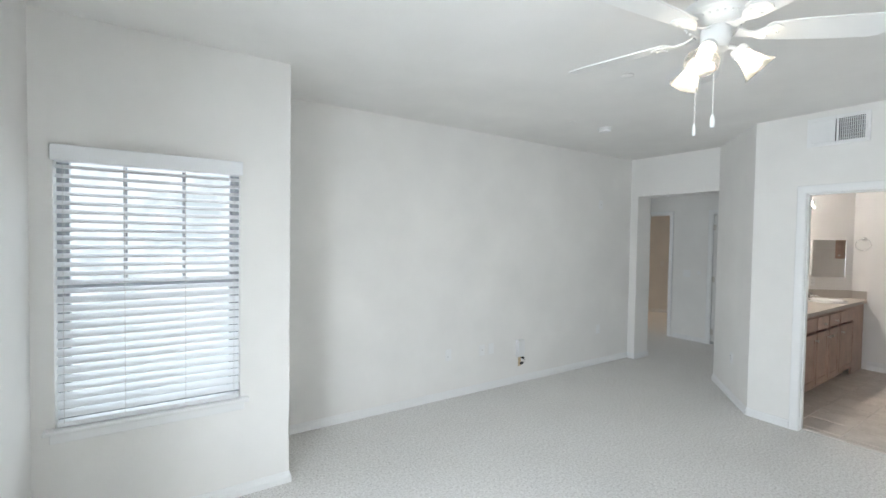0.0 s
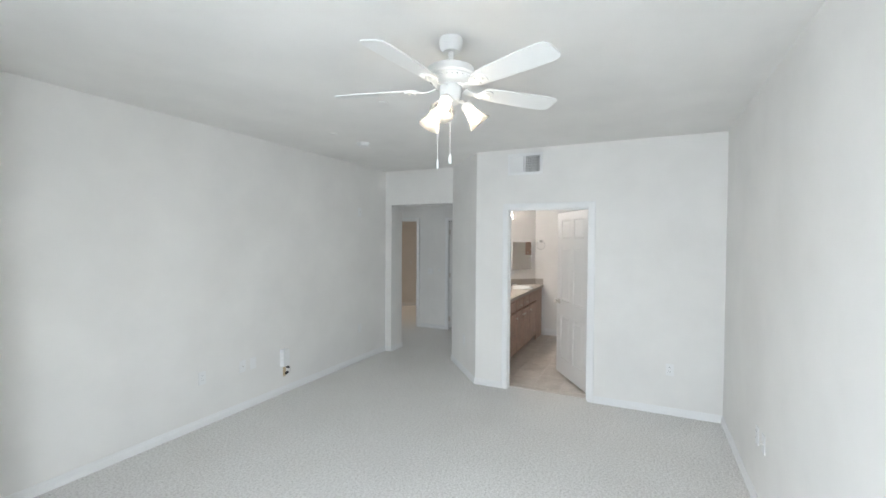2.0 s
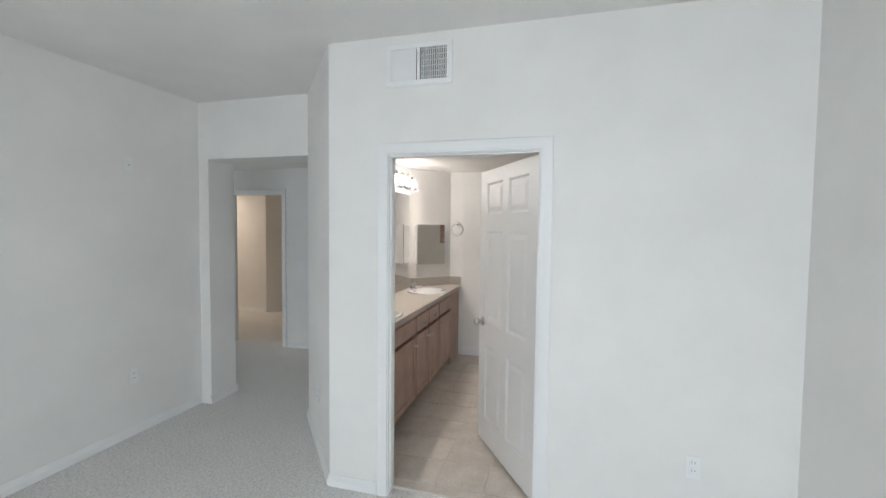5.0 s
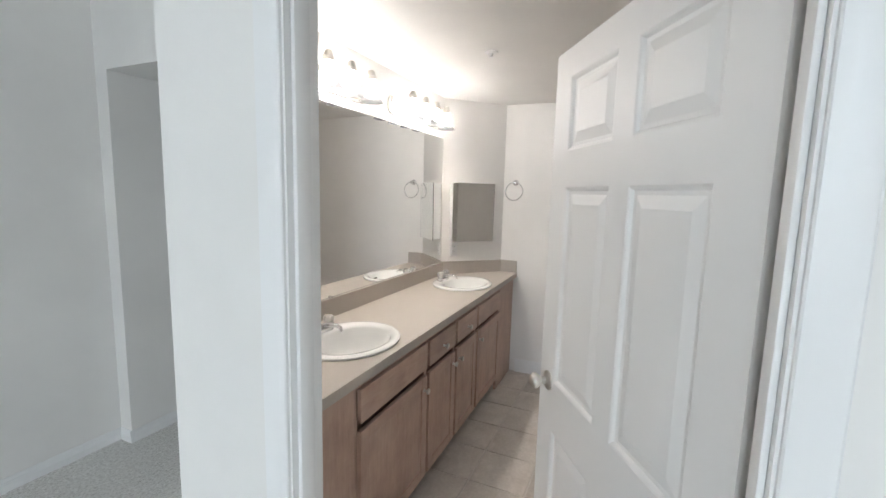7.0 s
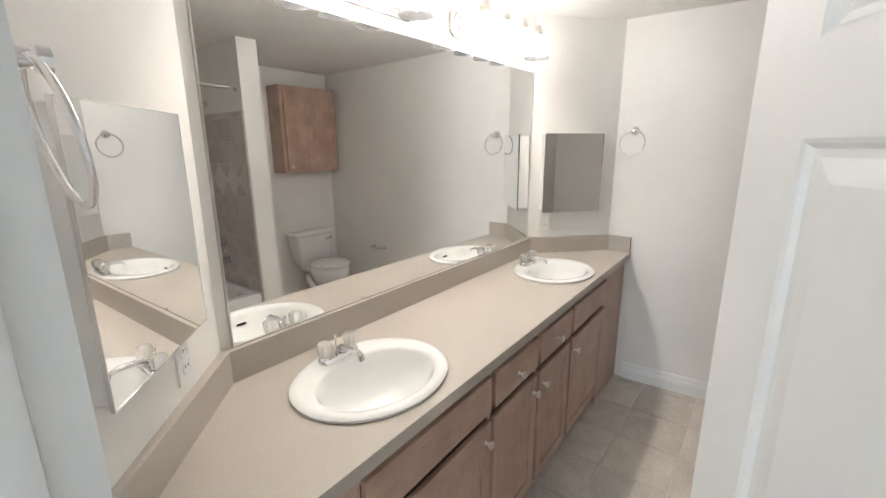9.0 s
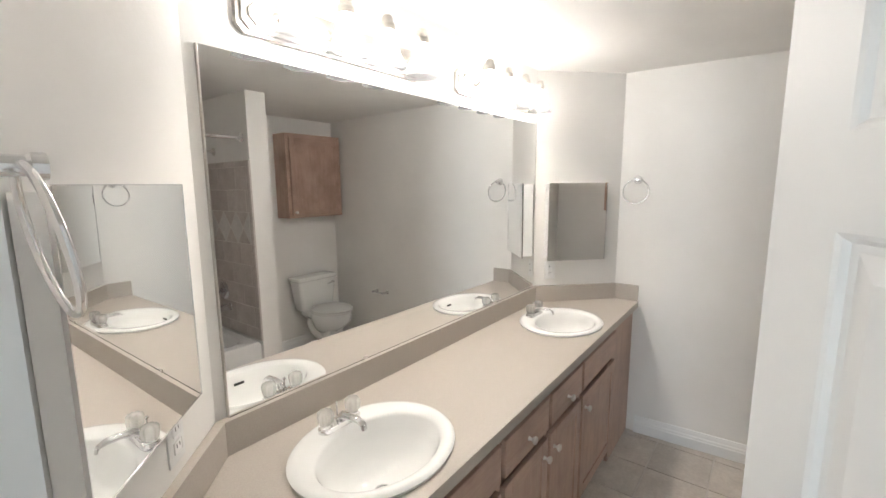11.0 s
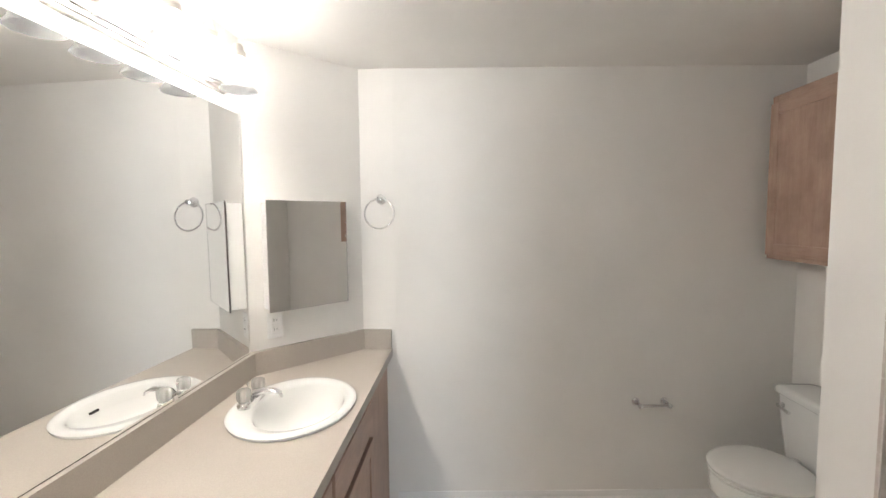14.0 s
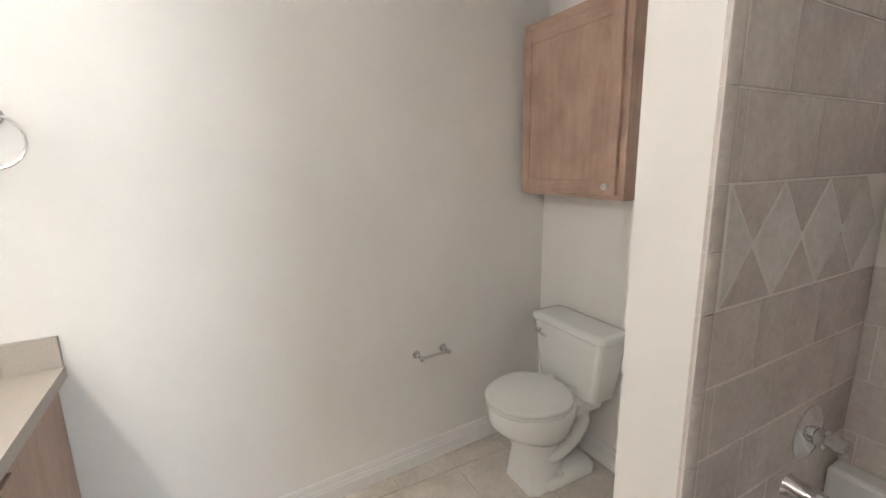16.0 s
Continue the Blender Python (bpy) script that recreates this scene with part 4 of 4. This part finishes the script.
def vanity_light(x):
    t = thing("vanity_light", pose(x, YV, 2.131), "nickel four-lamp vanity light bar with lit ribbed glass shades", "wall light", "vanity lights")
    bm = bmesh.new()
    for h, c, d in ((0.056, 0.375, -0.014), (0.046, 0.362, -0.022), (0.032, 0.345, -0.030)):
        k = 0.022
        out = [(-c + k, -h), (c - k, -h), (c, -h + k), (c, h - k), (c - k, h), (-c + k, h), (-c, h - k), (-c, -h + k)]
        loft(bm, [[(a, 0.0 if d == -0.014 else d + 0.01, b - 0.02) for a, b in out], [(a * 0.994, d, b * 0.96 - 0.02) for a, b in out]])
    part("backplate", bm, NICKEL, t, "stepped brushed nickel backplate")
    for k in range(4):
        lx = (k - 1.5) * 0.174
        bm = bmesh.new()
        tube(bm, [(lx, -0.024, -0.02), (lx, -0.05, -0.03), (lx, -0.075, -0.015), (lx, -0.080, 0.02), (lx, -0.086, 0.052), (lx, -0.117, 0.064)], 0.0065, 10)
        lathe(bm, [(0.018, 0.0), (0.016, 0.004), (0.008, 0.008)], 20, Matrix.Translation((lx, -0.028, -0.02)) @ Matrix.Rotation(radians(90), 4, "X"))
        part("lamp_arm", bm, NICKEL, t, smooth=50)
        bm = bmesh.new()
        lathe(bm, [(0.0, 0.073), (0.013, 0.071), (0.019, 0.064), (0.02, 0.05), (0.027, 0.042), (0.027, 0.022), (0.0, 0.022)], 24, Matrix.Translation((lx, -0.117, 0)))
        part("socket_cap", bm, NICKEL, t, smooth=40)
        for name, data, z in (("shade", VSHADE, 0.024), ("bulb", VBULB, 0.022)):
            o = new(name, data)
            o.parent, o.matrix_basis = t, pose(lx, -0.117, z)
    return t


vanity_light(5.477)
vanity_light(6.473)


def medicine_cabinet(m, depth, label):
    t = thing("medicine_cabinet", m, label, "medicine cabinet", "medicine cabinets")
    part("box", boxes((-0.185, 0.185, -depth + 0.006, -0.0005, -0.23, 0.23, 0.002)), PLASTIC, t)
    part("mirror_door", boxes((-0.19, 0.19, -depth, -depth + 0.005, -0.237, 0.237)), MIRROR, t)
    rim = boxes((-0.192, -0.19, -depth - 0.001, -depth + 0.006, -0.239, 0.239), (0.19, 0.192, -depth - 0.001, -depth + 0.006, -0.239, 0.239), (-0.19, 0.19, -depth - 0.001, -depth + 0.006, 0.237, 0.239), (-0.19, 0.19, -depth - 0.001, -depth + 0.006, -0.239, -0.237))
    part("rim", rim, CHROME, t)
    return t


dR = Vector((XB1 - 6.958, 1.67 - YV, 0)).normalized()
yawR = math.degrees(math.atan2(dR.y, dR.x))
nR = Vector((dR.y, -dR.x, 0))
pR = Vector((7.067, 1.8235, 1.417)) - nR * ((Vector((7.067, 1.8235, 0)) - Vector((6.958, YV, 0))).dot(nR))
medicine_cabinet(Matrix.Translation(pR) @ pose(0, 0, 0, 0, 0, yawR + 2.4), 0.072, "frameless mirrored medicine cabinet above the far sink")
dL = Vector((4.968 - XB0, YV - 1.622, 0)).normalized()
yawL = math.degrees(math.atan2(dL.y, dL.x))
pL = Vector((4.968, YV, 1.417)) - dL * 0.375
medicine_cabinet(Matrix.Translation(pL) @ pose(0, 0, 0, 0, 0, yawL + 1.1), 0.055, "frameless mirrored medicine cabinet above the near sink")
wall_plate(Matrix.Translation(pR + Vector((0, 0, 1.105 - 1.417)) - dR * 0.14) @ pose(0, 0, 0, 0, 0, yawR), "outlet", "white outlet under the medicine cabinet")
wall_plate(Matrix.Translation(pL + Vector((0, 0, 1.095 - 1.417)) + dL * 0.155) @ pose(0, 0, 0, 0, 0, yawL), "outlet", "white outlet under the medicine cabinet")


def towel_ring(m, label):
    t = thing("towel_ring", m, label, "towel ring", "towel rings")
    bm = bmesh.new()
    q = Matrix.Rotation(radians(90), 4, "X")
    lathe(bm, [(0.0, 0.0), (0.026, 0.0), (0.026, 0.005), (0.021, 0.009), (0.019, 0.014), (0.011, 0.017), (0.010, 0.04), (0.013, 0.043), (0.013, 0.055), (0.0, 0.058)], 28, q)
    part("mount", bm, CHROME, t, smooth=40)
    bm = bmesh.new()
    tube(bm, [(0.074 * math.cos(a), -0.048 + 0.012 * math.sin(a), -0.072 + 0.074 * math.sin(a)) for a in [2 * math.pi * k / 40 for k in range(40)]], 0.0045, 10, closed=True)
    part("ring", bm, CHROME, t, smooth=60)
    return t


towel_ring(pose(XB1, 1.566, 1.672, 0, 0, -90), "chrome towel ring on the wall beside the vanity")
towel_ring(pose(XB0, 1.445, 1.672, 0, 0, 90), "chrome towel ring on the wall beside the doorway")

# ---- toilet corner ----
tp = thing("paper_holder", pose(7.4368, 0.180, 0.609, 0, 0, -86.7), "empty chrome toilet paper holder on the wall", "paper holder")
for x in (-0.075, 0.075):
    bm = bmesh.new()
    lathe(bm, [(0.0, 0.0), (0.02, 0.0), (0.019, 0.006), (0.011, 0.011), (0.009, 0.05), (0.012, 0.054), (0.012, 0.066), (0.0, 0.068)], 20, Matrix.Translation((x, 0, 0)) @ Matrix.Rotation(radians(90), 4, "X"))
    part("post", bm, CHROME, tp, smooth=40)
bm = bmesh.new()
tube(bm, [(-0.075, -0.058, 0), (0, -0.058, 0), (0, -0.058, 0), (0.075, -0.058, 0)], [0.008, 0.008, 0.0065, 0.0065], 14)
part("roller", bm, CHROME, tp, smooth=50)

CX0, CX1, CY, CZ0, CZ1 = 6.800, 7.422, -0.347, 1.361, 2.149
wc = thing("wall_cabinet", pose(0, 0, 0), "brown stained maple wall cabinet hung above the toilet", "cabinet")
part("carcass", boxes((CX0, CX1, YA + 0.001, CY - 0.0385, CZ0, CZ1, 0.001)), WOOD, wc)
for row, mat in (((CX0, CX0 + 0.038, CY - 0.038, CY - 0.0195, CZ0, CZ1), WOOD), ((CX1 - 0.038, CX1, CY - 0.038, CY - 0.0195, CZ0, CZ1), WOOD), ((CX0 + 0.0385, CX1 - 0.0385, CY - 0.038, CY - 0.0195, CZ0, CZ0 + 0.04), WOOD_X), ((CX0 + 0.0385, CX1 - 0.0385, CY - 0.038, CY - 0.0195, CZ1 - 0.04, CZ1), WOOD_X)):
    part("face_frame", boxes(row), mat, wc)
wd = shaker("door", CX0 + 0.03, CX1 - 0.014, CZ0 + 0.02, CZ1 - 0.04, wc, y=CY - 0.019, out=1)
small_knob(wd, CX0 + 0.06, CY, CZ0 + 0.055, 1)

toilet = thing("toilet", pose(7.065, YA + 0.03, FB) @ Matrix.Scale(1.02, 4), "white two-piece porcelain toilet with the lid closed", "toilet")


def rounded(cx, cy, z, hx, hy, r, n=6):
    out = []
    for sx, sy, a0 in ((1, 1, 0), (-1, 1, 90), (-1, -1, 180), (1, -1, 270)):
        for k in range(n):
            a = radians(a0 + 90 * k / (n - 1))
            out.append((cx + sx * (hx - r) + r * math.cos(a), cy + sy * (hy - r) + r * math.sin(a), z))
    return out


bm = bmesh.new()
loft(bm, [rounded(0, 0.095, z, hx, hy, r) for z, hx, hy, r in ((0.408, 0.165, 0.065, 0.03), (0.418, 0.178, 0.073, 0.03), (0.565, 0.2, 0.082, 0.03), (0.706, 0.214, 0.088, 0.03))])
tank = part("tank", bm, PORCELAIN, toilet, smooth=50)
bm = bmesh.new()
loft(bm, [rounded(0, 0.096, z, hx, hy, r) for z, hx, hy, r in ((0.707, 0.218, 0.09, 0.03), (0.713, 0.226, 0.098, 0.03), (0.733, 0.226, 0.098, 0.03), (0.742, 0.22, 0.092, 0.03), (0.745, 0.195, 0.07, 0.03))])
part("tank_lid", bm, PORCELAIN, toilet, smooth=50)
bm = bmesh.new()
tube(bm, [(0.165, 0.183, 0.662), (0.165, 0.205, 0.662), (0.14, 0.208, 0.66), (0.095, 0.207, 0.654)], [0.012, 0.009, 0.006, 0.008], 12)
part("flush_lever", bm, CHROME, tank, "chrome flush lever", smooth=50)


def egg(z, hx, back, front, n=48):
    mid = back + 0.42 * (front - back)
    return [(hx * math.cos(a), mid + (front - mid) * max(0, math.sin(a)) + (mid - back) * min(0, math.sin(a)), z) for a in [2 * math.pi * i / n for i in range(n)]]


bm = bmesh.new()
loft(bm, [egg(0.216, 0.095, 0.20, 0.41), egg(0.243, 0.12, 0.19, 0.45), egg(0.292, 0.155, 0.175, 0.53), egg(0.346, 0.175, 0.165, 0.575), egg(0.383, 0.182, 0.16, 0.575), egg(0.416, 0.182, 0.16, 0.575), egg(0.421, 0.172, 0.165, 0.565)])
part("bowl", bm, PORCELAIN, toilet, smooth=60)
bm = bmesh.new()
foot = [(-0.105, 0.40), (-0.085, 0.435), (0.085, 0.435), (0.105, 0.40), (0.10, 0.30), (0.085, 0.24), (-0.085, 0.24), (-0.10, 0.30)]
loft(bm, [[(x * a, 0.33 + (y - 0.33) * b, z) for x, y in foot] for a, b, z in ((1.0, 1.0, 0.0), (0.98, 0.98, 0.01), (0.88, 0.92, 0.10), (0.80, 0.86, 0.16), (0.85, 0.95, 0.232), (0.9, 1.0, 0.26))])
part("pedestal", bm, PORCELAIN, toilet, smooth=35)
bm = bmesh.new()
loft(bm, [rounded(0, 0.20, z, hx, hy, 0.05, 7) for z, hx, hy in ((0.0, 0.112, 0.165), (0.03, 0.112, 0.165), (0.045, 0.10, 0.155), (0.06, 0.07, 0.14))])
part("foot", bm, PORCELAIN, toilet, smooth=45)
for s in (-1, 1):
    bm = bmesh.new()
    curve = [((0.028 + 0.03 * math.sin(math.pi * u)) * s, 0.205 + 0.115 * math.cos(radians(-60 + 300 * u)), 0.25 - 0.11 * math.sin(radians(30 + 210 * u)) * (1 if u < 0.6 else 0.8)) for u in [k / 12 for k in range(13)]]
    tube(bm, curve, [0.034 + 0.01 * math.sin(math.pi * k / 12) for k in range(13)], 16)
    part("trapway", bm, PORCELAIN, toilet, smooth=70)
    bm = bmesh.new()
    lathe(bm, [(0.017, 0.045), (0.017, 0.058), (0.011, 0.066), (0.0, 0.068)], 16, Matrix.Translation((0.088 * s, 0.26, -0.004)))
    part("bolt_cap", bm, PORCELAIN, toilet, smooth=40)
bm = bmesh.new()
loft(bm, [rounded(0, 0.145, z, hx, 0.09, 0.04) for z, hx in ((0.324, 0.09), (0.373, 0.15), (0.418, 0.155))])
part("tank_shelf", bm, PORCELAIN, toilet, smooth=50)
for name, z0, z1, grow in (("seat", 0.423, 0.439, 0.0), ("lid", 0.441, 0.459, 0.003)):
    bm = bmesh.new()
    loft(bm, [egg(z0, 0.183 + grow, 0.19, 0.578 + grow), egg(z0 + 0.004, 0.187 + grow, 0.188, 0.582 + grow), egg(z1 - 0.005, 0.187 + grow, 0.188, 0.582 + grow), egg(z1, 0.178 + grow, 0.195, 0.572 + grow), egg(z1 + 0.0015, 0.172 + grow, 0.20, 0.565 + grow)])
    part(name, bm, SEAT, toilet, smooth=50)
for s in (-1, 1):
    part("seat_hinge", boxes((0.07 * s - 0.018, 0.07 * s + 0.018, 0.172, 0.20, 0.419, 0.455, 0.005)), SEAT, toilet)

# ---- bathtub ----
TX0, TX1 = XB0 + 0.012, 6.077
TYF, TYB, TZ = PY - 0.004, YB + 0.013, 0.52
tub = thing("bathtub", pose(0, 0, 0), "white alcove bathtub with a plain apron beside the partition", "bathtub")
cx, cy = (TX0 + TX1) / 2, (TYF + TYB) / 2
bm = bmesh.new()
loft(bm, [rounded(cx, cy, z, hx, hy, r, 8) for z, hx, hy, r in (
    (0.0, (TX1 - TX0) / 2, (TYF - TYB) / 2, 0.01), (TZ - 0.02, (TX1 - TX0) / 2, (TYF - TYB) / 2, 0.012), (TZ, (TX1 - TX0) / 2 - 0.012, (TYF - TYB) / 2 - 0.012, 0.02),
    (TZ, (TX1 - TX0) / 2 - 0.07, (TYF - TYB) / 2 - 0.075, 0.12), (TZ - 0.02, (TX1 - TX0) / 2 - 0.085, (TYF - TYB) / 2 - 0.09, 0.13),
    (0.2, (TX1 - TX0) / 2 - 0.14, (TYF - TYB) / 2 - 0.13, 0.14), (0.14, (TX1 - TX0) / 2 - 0.2, (TYF - TYB) / 2 - 0.17, 0.13))])
shell = part("tub_shell", bm, ACRYLIC, tub, smooth=40)
part("back_ledge", boxes((TX0, TX1, TYB, TYB + 0.075, TZ - 0.01, 0.685, 0.012)), ACRYLIC, tub)
bm = bmesh.new()
lathe(bm, [(0.0, 0.0), (0.034, 0.0), (0.034, 0.006), (0.0, 0.009)], 24, Matrix.Translation((TX1 - 0.098, cy, 0.40)) @ Matrix.Rotation(radians(-80), 4, "Y"))
part("overflow_plate", bm, CHROME, shell, smooth=40)

TF = 6.08
WEST = Matrix.Rotation(radians(-90), 4, "Y")
valve = thing("tub_valve", Matrix.Translation((TF, -0.215, 0.84)) @ WEST, "round chrome tub valve with a lever knob on the tile", "tub valve")
bm = bmesh.new()
lathe(bm, [(0.0, 0.0), (0.072, 0.0), (0.072, 0.006), (0.058, 0.014), (0.03, 0.017), (0.0, 0.017)], 36)
part("escutcheon", bm, CHROME, valve, smooth=30)
bm = bmesh.new()
lathe(bm, [(0.024, 0.015), (0.024, 0.04), (0.017, 0.043), (0.017, 0.06), (0.021, 0.062), (0.021, 0.082), (0.015, 0.088), (0.0, 0.089)], 28)
part("handle", bm, CHROME, valve, smooth=30)
spout = thing("tub_spout", pose(TF, -0.15, 0.715), "chrome tub spout below the valve", "tub spout")
bm = bmesh.new()
tube(bm, [(0, 0, 0), (-0.012, 0, 0), (-0.06, 0, 0.0), (-0.10, 0, -0.006), (-0.128, 0, -0.02), (-0.137, 0, -0.036)], [0.03, 0.026, 0.025, 0.024, 0.022, 0.019], 20)
part("spout_body", bm, CHROME, spout, smooth=60)
shower = thing("wall_shower", pose(PX0, -0.225, 1.93), "white shower head on a nickel arm above the tile", "shower head")
bm = bmesh.new()
lathe(bm, [(0.0, 0.0), (0.03, 0.0), (0.028, 0.006), (0.012, 0.012)], 24, WEST)
tube(bm, [(-0.005, 0, 0), (-0.08, 0, 0.01), (-0.12, 0, -0.005), (-0.15, 0, -0.035)], 0.009, 12)
part("arm", bm, NICKEL, shower, smooth=50)
bm = bmesh.new()
lathe(bm, [(0.0, 0.01), (0.013, 0.008), (0.014, -0.015), (0.03, -0.055), (0.033, -0.07), (0.0, -0.072)], 24, Matrix.Translation((-0.152, 0, -0.04)) @ Matrix.Rotation(radians(38), 4, "Y"))
part("head", bm, PLASTIC, shower, "white plastic spray head", smooth=50)
rod = thing("shower_rod", pose(0, 0.205, 2.0), "straight chrome shower curtain rod across the tub", "curtain rod")
bm = bmesh.new()
tube(bm, [(XB0, 0, 0), (PX0, 0, 0)], 0.0125, 14)
part("tube", bm, CHROME, rod, smooth=60)
for x, s in ((PX0, -1), (XB0, 1)):
    bm = bmesh.new()
    lathe(bm, [(0.0, 0.0), (0.03, 0.0), (0.028, 0.008), (0.017, 0.012), (0.017, 0.03), (0.0, 0.03)], 24, Matrix.Translation((x, 0, 0)) @ Matrix.Rotation(radians(90 * s), 4, "Y"))
    part("flange", bm, CHROME, rod, smooth=40)
spr = thing("fire_sprinkler", pose(6.01, 1.38, HB), "small white sprinkler head on the bathroom ceiling", "sprinkler")
bm = bmesh.new()
lathe(bm, [(0.0, 0.0), (0.035, 0.0), (0.033, -0.006), (0.012, -0.01), (0.01, -0.025), (0.016, -0.028), (0.0, -0.03)], 24)
part("body", bm, PLASTIC, spr, smooth=40)

# ---- tiles ----
tile_cache = {}


def tile_mesh(w, h, mat, thick=0.008):
    key = (round(w, 3), round(h, 3), mat.name)
    if key not in tile_cache:
        bm = bmesh.new()
        e = 0.0022
        loft(bm, [[(-w / 2, -h / 2, 0), (w / 2, -h / 2, 0), (w / 2, h / 2, 0), (-w / 2, h / 2, 0)], [(-w / 2, -h / 2, thick - e), (w / 2, -h / 2, thick - e), (w / 2, h / 2, thick - e), (-w / 2, h / 2, thick - e)], [(-w / 2 + e, -h / 2 + e, thick), (w / 2 - e, -h / 2 + e, thick), (w / 2 - e, h / 2 - e, thick), (-w / 2 + e, h / 2 - e, thick)]])
        tile_cache[key] = mesh_of("tile", bm, mat)
    return tile_cache[key]


def lay(data, parent, m, name="tile"):
    o = new(name, data)
    o.parent, o.matrix_basis = parent, m
    return o


G = 0.0035
xs = [4.50, 4.58] + [4.58 + 0.303 * k for k in range(1, 10)] + [7.61]
ys = [YA] + [1.345 - 0.309 * k for k in range(5, -1, -1)] + [1.62]
for x0, x1 in zip(xs, xs[1:]):
    for y0, y1 in zip(ys, ys[1:]):
        if y1 < 0.28 and x1 < PX1:
            continue
        lay(tile_mesh(x1 - x0 - 2 * G, y1 - y0 - 2 * G, FLOOR_TILE), bath_floor, pose((x0 + x1) / 2, (y0 + y1) / 2, FB - 0.0075, 0, 0, 0))

ROWS_Z = (0.525, 0.614, 0.771, 0.928, 1.085, 1.242)
BAND0, BAND1 = 1.242, 1.477
UPPER = (1.477, 1.637, 1.80)


def tri_mesh(pts, mat):
    key = (tuple(round(c, 3) for p in pts for c in p), mat.name)
    if key not in tile_cache:
        bm = bmesh.new()
        mx, my = sum(p[0] for p in pts) / len(pts), sum(p[1] for p in pts) / len(pts)
        loft(bm, [[(x, y, 0) for x, y in pts], [(x, y, 0.006) for x, y in pts], [(mx + (x - mx) * 0.96, my + (y - my) * 0.96, 0.008) for x, y in pts]])
        tile_cache[key] = mesh_of("tile", bm, mat)
    return tile_cache[key]


def tile_wall(name, m, length, label, bullnose):
    """A tiled tub wall in its own plane: x along the wall from its free edge, y up, z out of the wall."""
    bm = boxes((0.0, length, TZ, 1.843, 0.0, 0.0092))
    back = tagged(new(name, mesh_of(name, bm, GROUT)), label, "tile wall", kind="structure")
    back.matrix_basis = m
    first = 0.042 if bullnose else 0.0
    rows = list(zip(ROWS_Z, ROWS_Z[1:])) + list(zip(UPPER, UPPER[1:]))
    for k, (z0, z1) in enumerate(rows):
        x = first + 0.16 - (0.13 if k % 2 else 0.0)
        cuts = [first]
        while x < length - 0.03:
            cuts.append(x)
            x += 0.265
        cuts.append(length)
        for a, b in zip(cuts, cuts[1:]):
            lay(tile_mesh(b - a - 0.0028, z1 - z0 - 0.0028, WALL_TILE), back, pose((a + b) / 2, (z0 + z1) / 2, 0.003))
    step, x, g = 0.186, 0.142 - 0.093, 0.0022
    zc, hh = (BAND0 + BAND1) / 2, (BAND1 - BAND0) / 2 - 0.003
    diamond = tri_mesh([(-step / 2 + g, 0), (0, -hh), (step / 2 - g, 0), (0, hh)], ACCENT_TILE)
    while x + step < length:
        if x + 0.28 < length:
            lay(diamond, back, pose(x + step / 2 + 0.093, zc, 0.003), "accent_tile")
        for s in (1, -1):
            t3 = tri_mesh([(-step / 2 + 2.2 * g, s * hh), (step / 2 - 2.2 * g, s * hh), (0, s * 2.8 * g)][:: s], WALL_TILE)
            lay(t3, back, pose(x + 0.093, zc, 0.003))
        x += step
    half = tri_mesh([(0, -hh * 0.97), (step / 2 - g, 0), (0, hh * 0.97)], ACCENT_TILE)
    lay(half, back, pose(0.049, zc, 0.003), "accent_tile")
    cuts = [first + 0.155 * k for k in range(int(length / 0.155) + 1)] + [length]
    cap_bm = {}
    for a, b in zip(cuts, cuts[1:]):
        if b - a < 0.02:
            continue
        key = round(b - a, 3)
        if key not in cap_bm:
            bm = bmesh.new()
            w = b - a - 0.003
            loft(bm, [[(x, 0, 0), (x, 0, 0.010), (x, 0.025, 0.011), (x, 0.038, 0.007), (x, 0.042, 0.0)] for x in (-w / 2, w / 2)])
            cap_bm[key] = mesh_of("trim_tile", bm, WALL_TILE, 40)
        lay(cap_bm[key], back, pose((a + b) / 2, 1.802, 0.002), "trim_tile")
    if bullnose:
        zs = [0.525, 0.614, 0.771, 0.928, 1.085, 1.242, 1.36, 1.477, 1.637, 1.80, 1.845]
        for z0, z1 in zip(zs, zs[1:]):
            bm = bmesh.new()
            prof = [(0.041, 0.0), (0.041, 0.010), (0.03, 0.013), (0.012, 0.0125), (0.003, 0.009), (-0.002, 0.003), (-0.002, 0.0)]
            loft(bm, [[(x, y, z) for x, z in prof] for y in (z0 + 0.0015, z1 - 0.0015)])
            part("trim_tile", bm, WALL_TILE, back, smooth=50)
    return back


# plane poses: columns are along, up, out
tile_wall("tile_wall_partition", Matrix(((0, 0, -1, PX0), (-1, 0, 0, PY), (0, 1, 0, 0), (0, 0, 0, 1))), PY - YB, "grey beige ceramic tub tile with a band of pale diamonds", True)
tile_wall("tile_wall_south", Matrix(((-1, 0, 0, PX0 - 0.012), (0, 0, 1, YB), (0, 1, 0, 0), (0, 0, 0, 1))), PX0 - 0.012 - XB0, "grey beige ceramic tub tile with a band of pale diamonds", False)
tile_wall("tile_wall_west", Matrix(((0, 0, 1, XB0), (-1, 0, 0, PY), (0, 1, 0, 0), (0, 0, 0, 1))), PY - YB - 0.012, "grey beige ceramic tub tile with a band of pale diamonds", True)
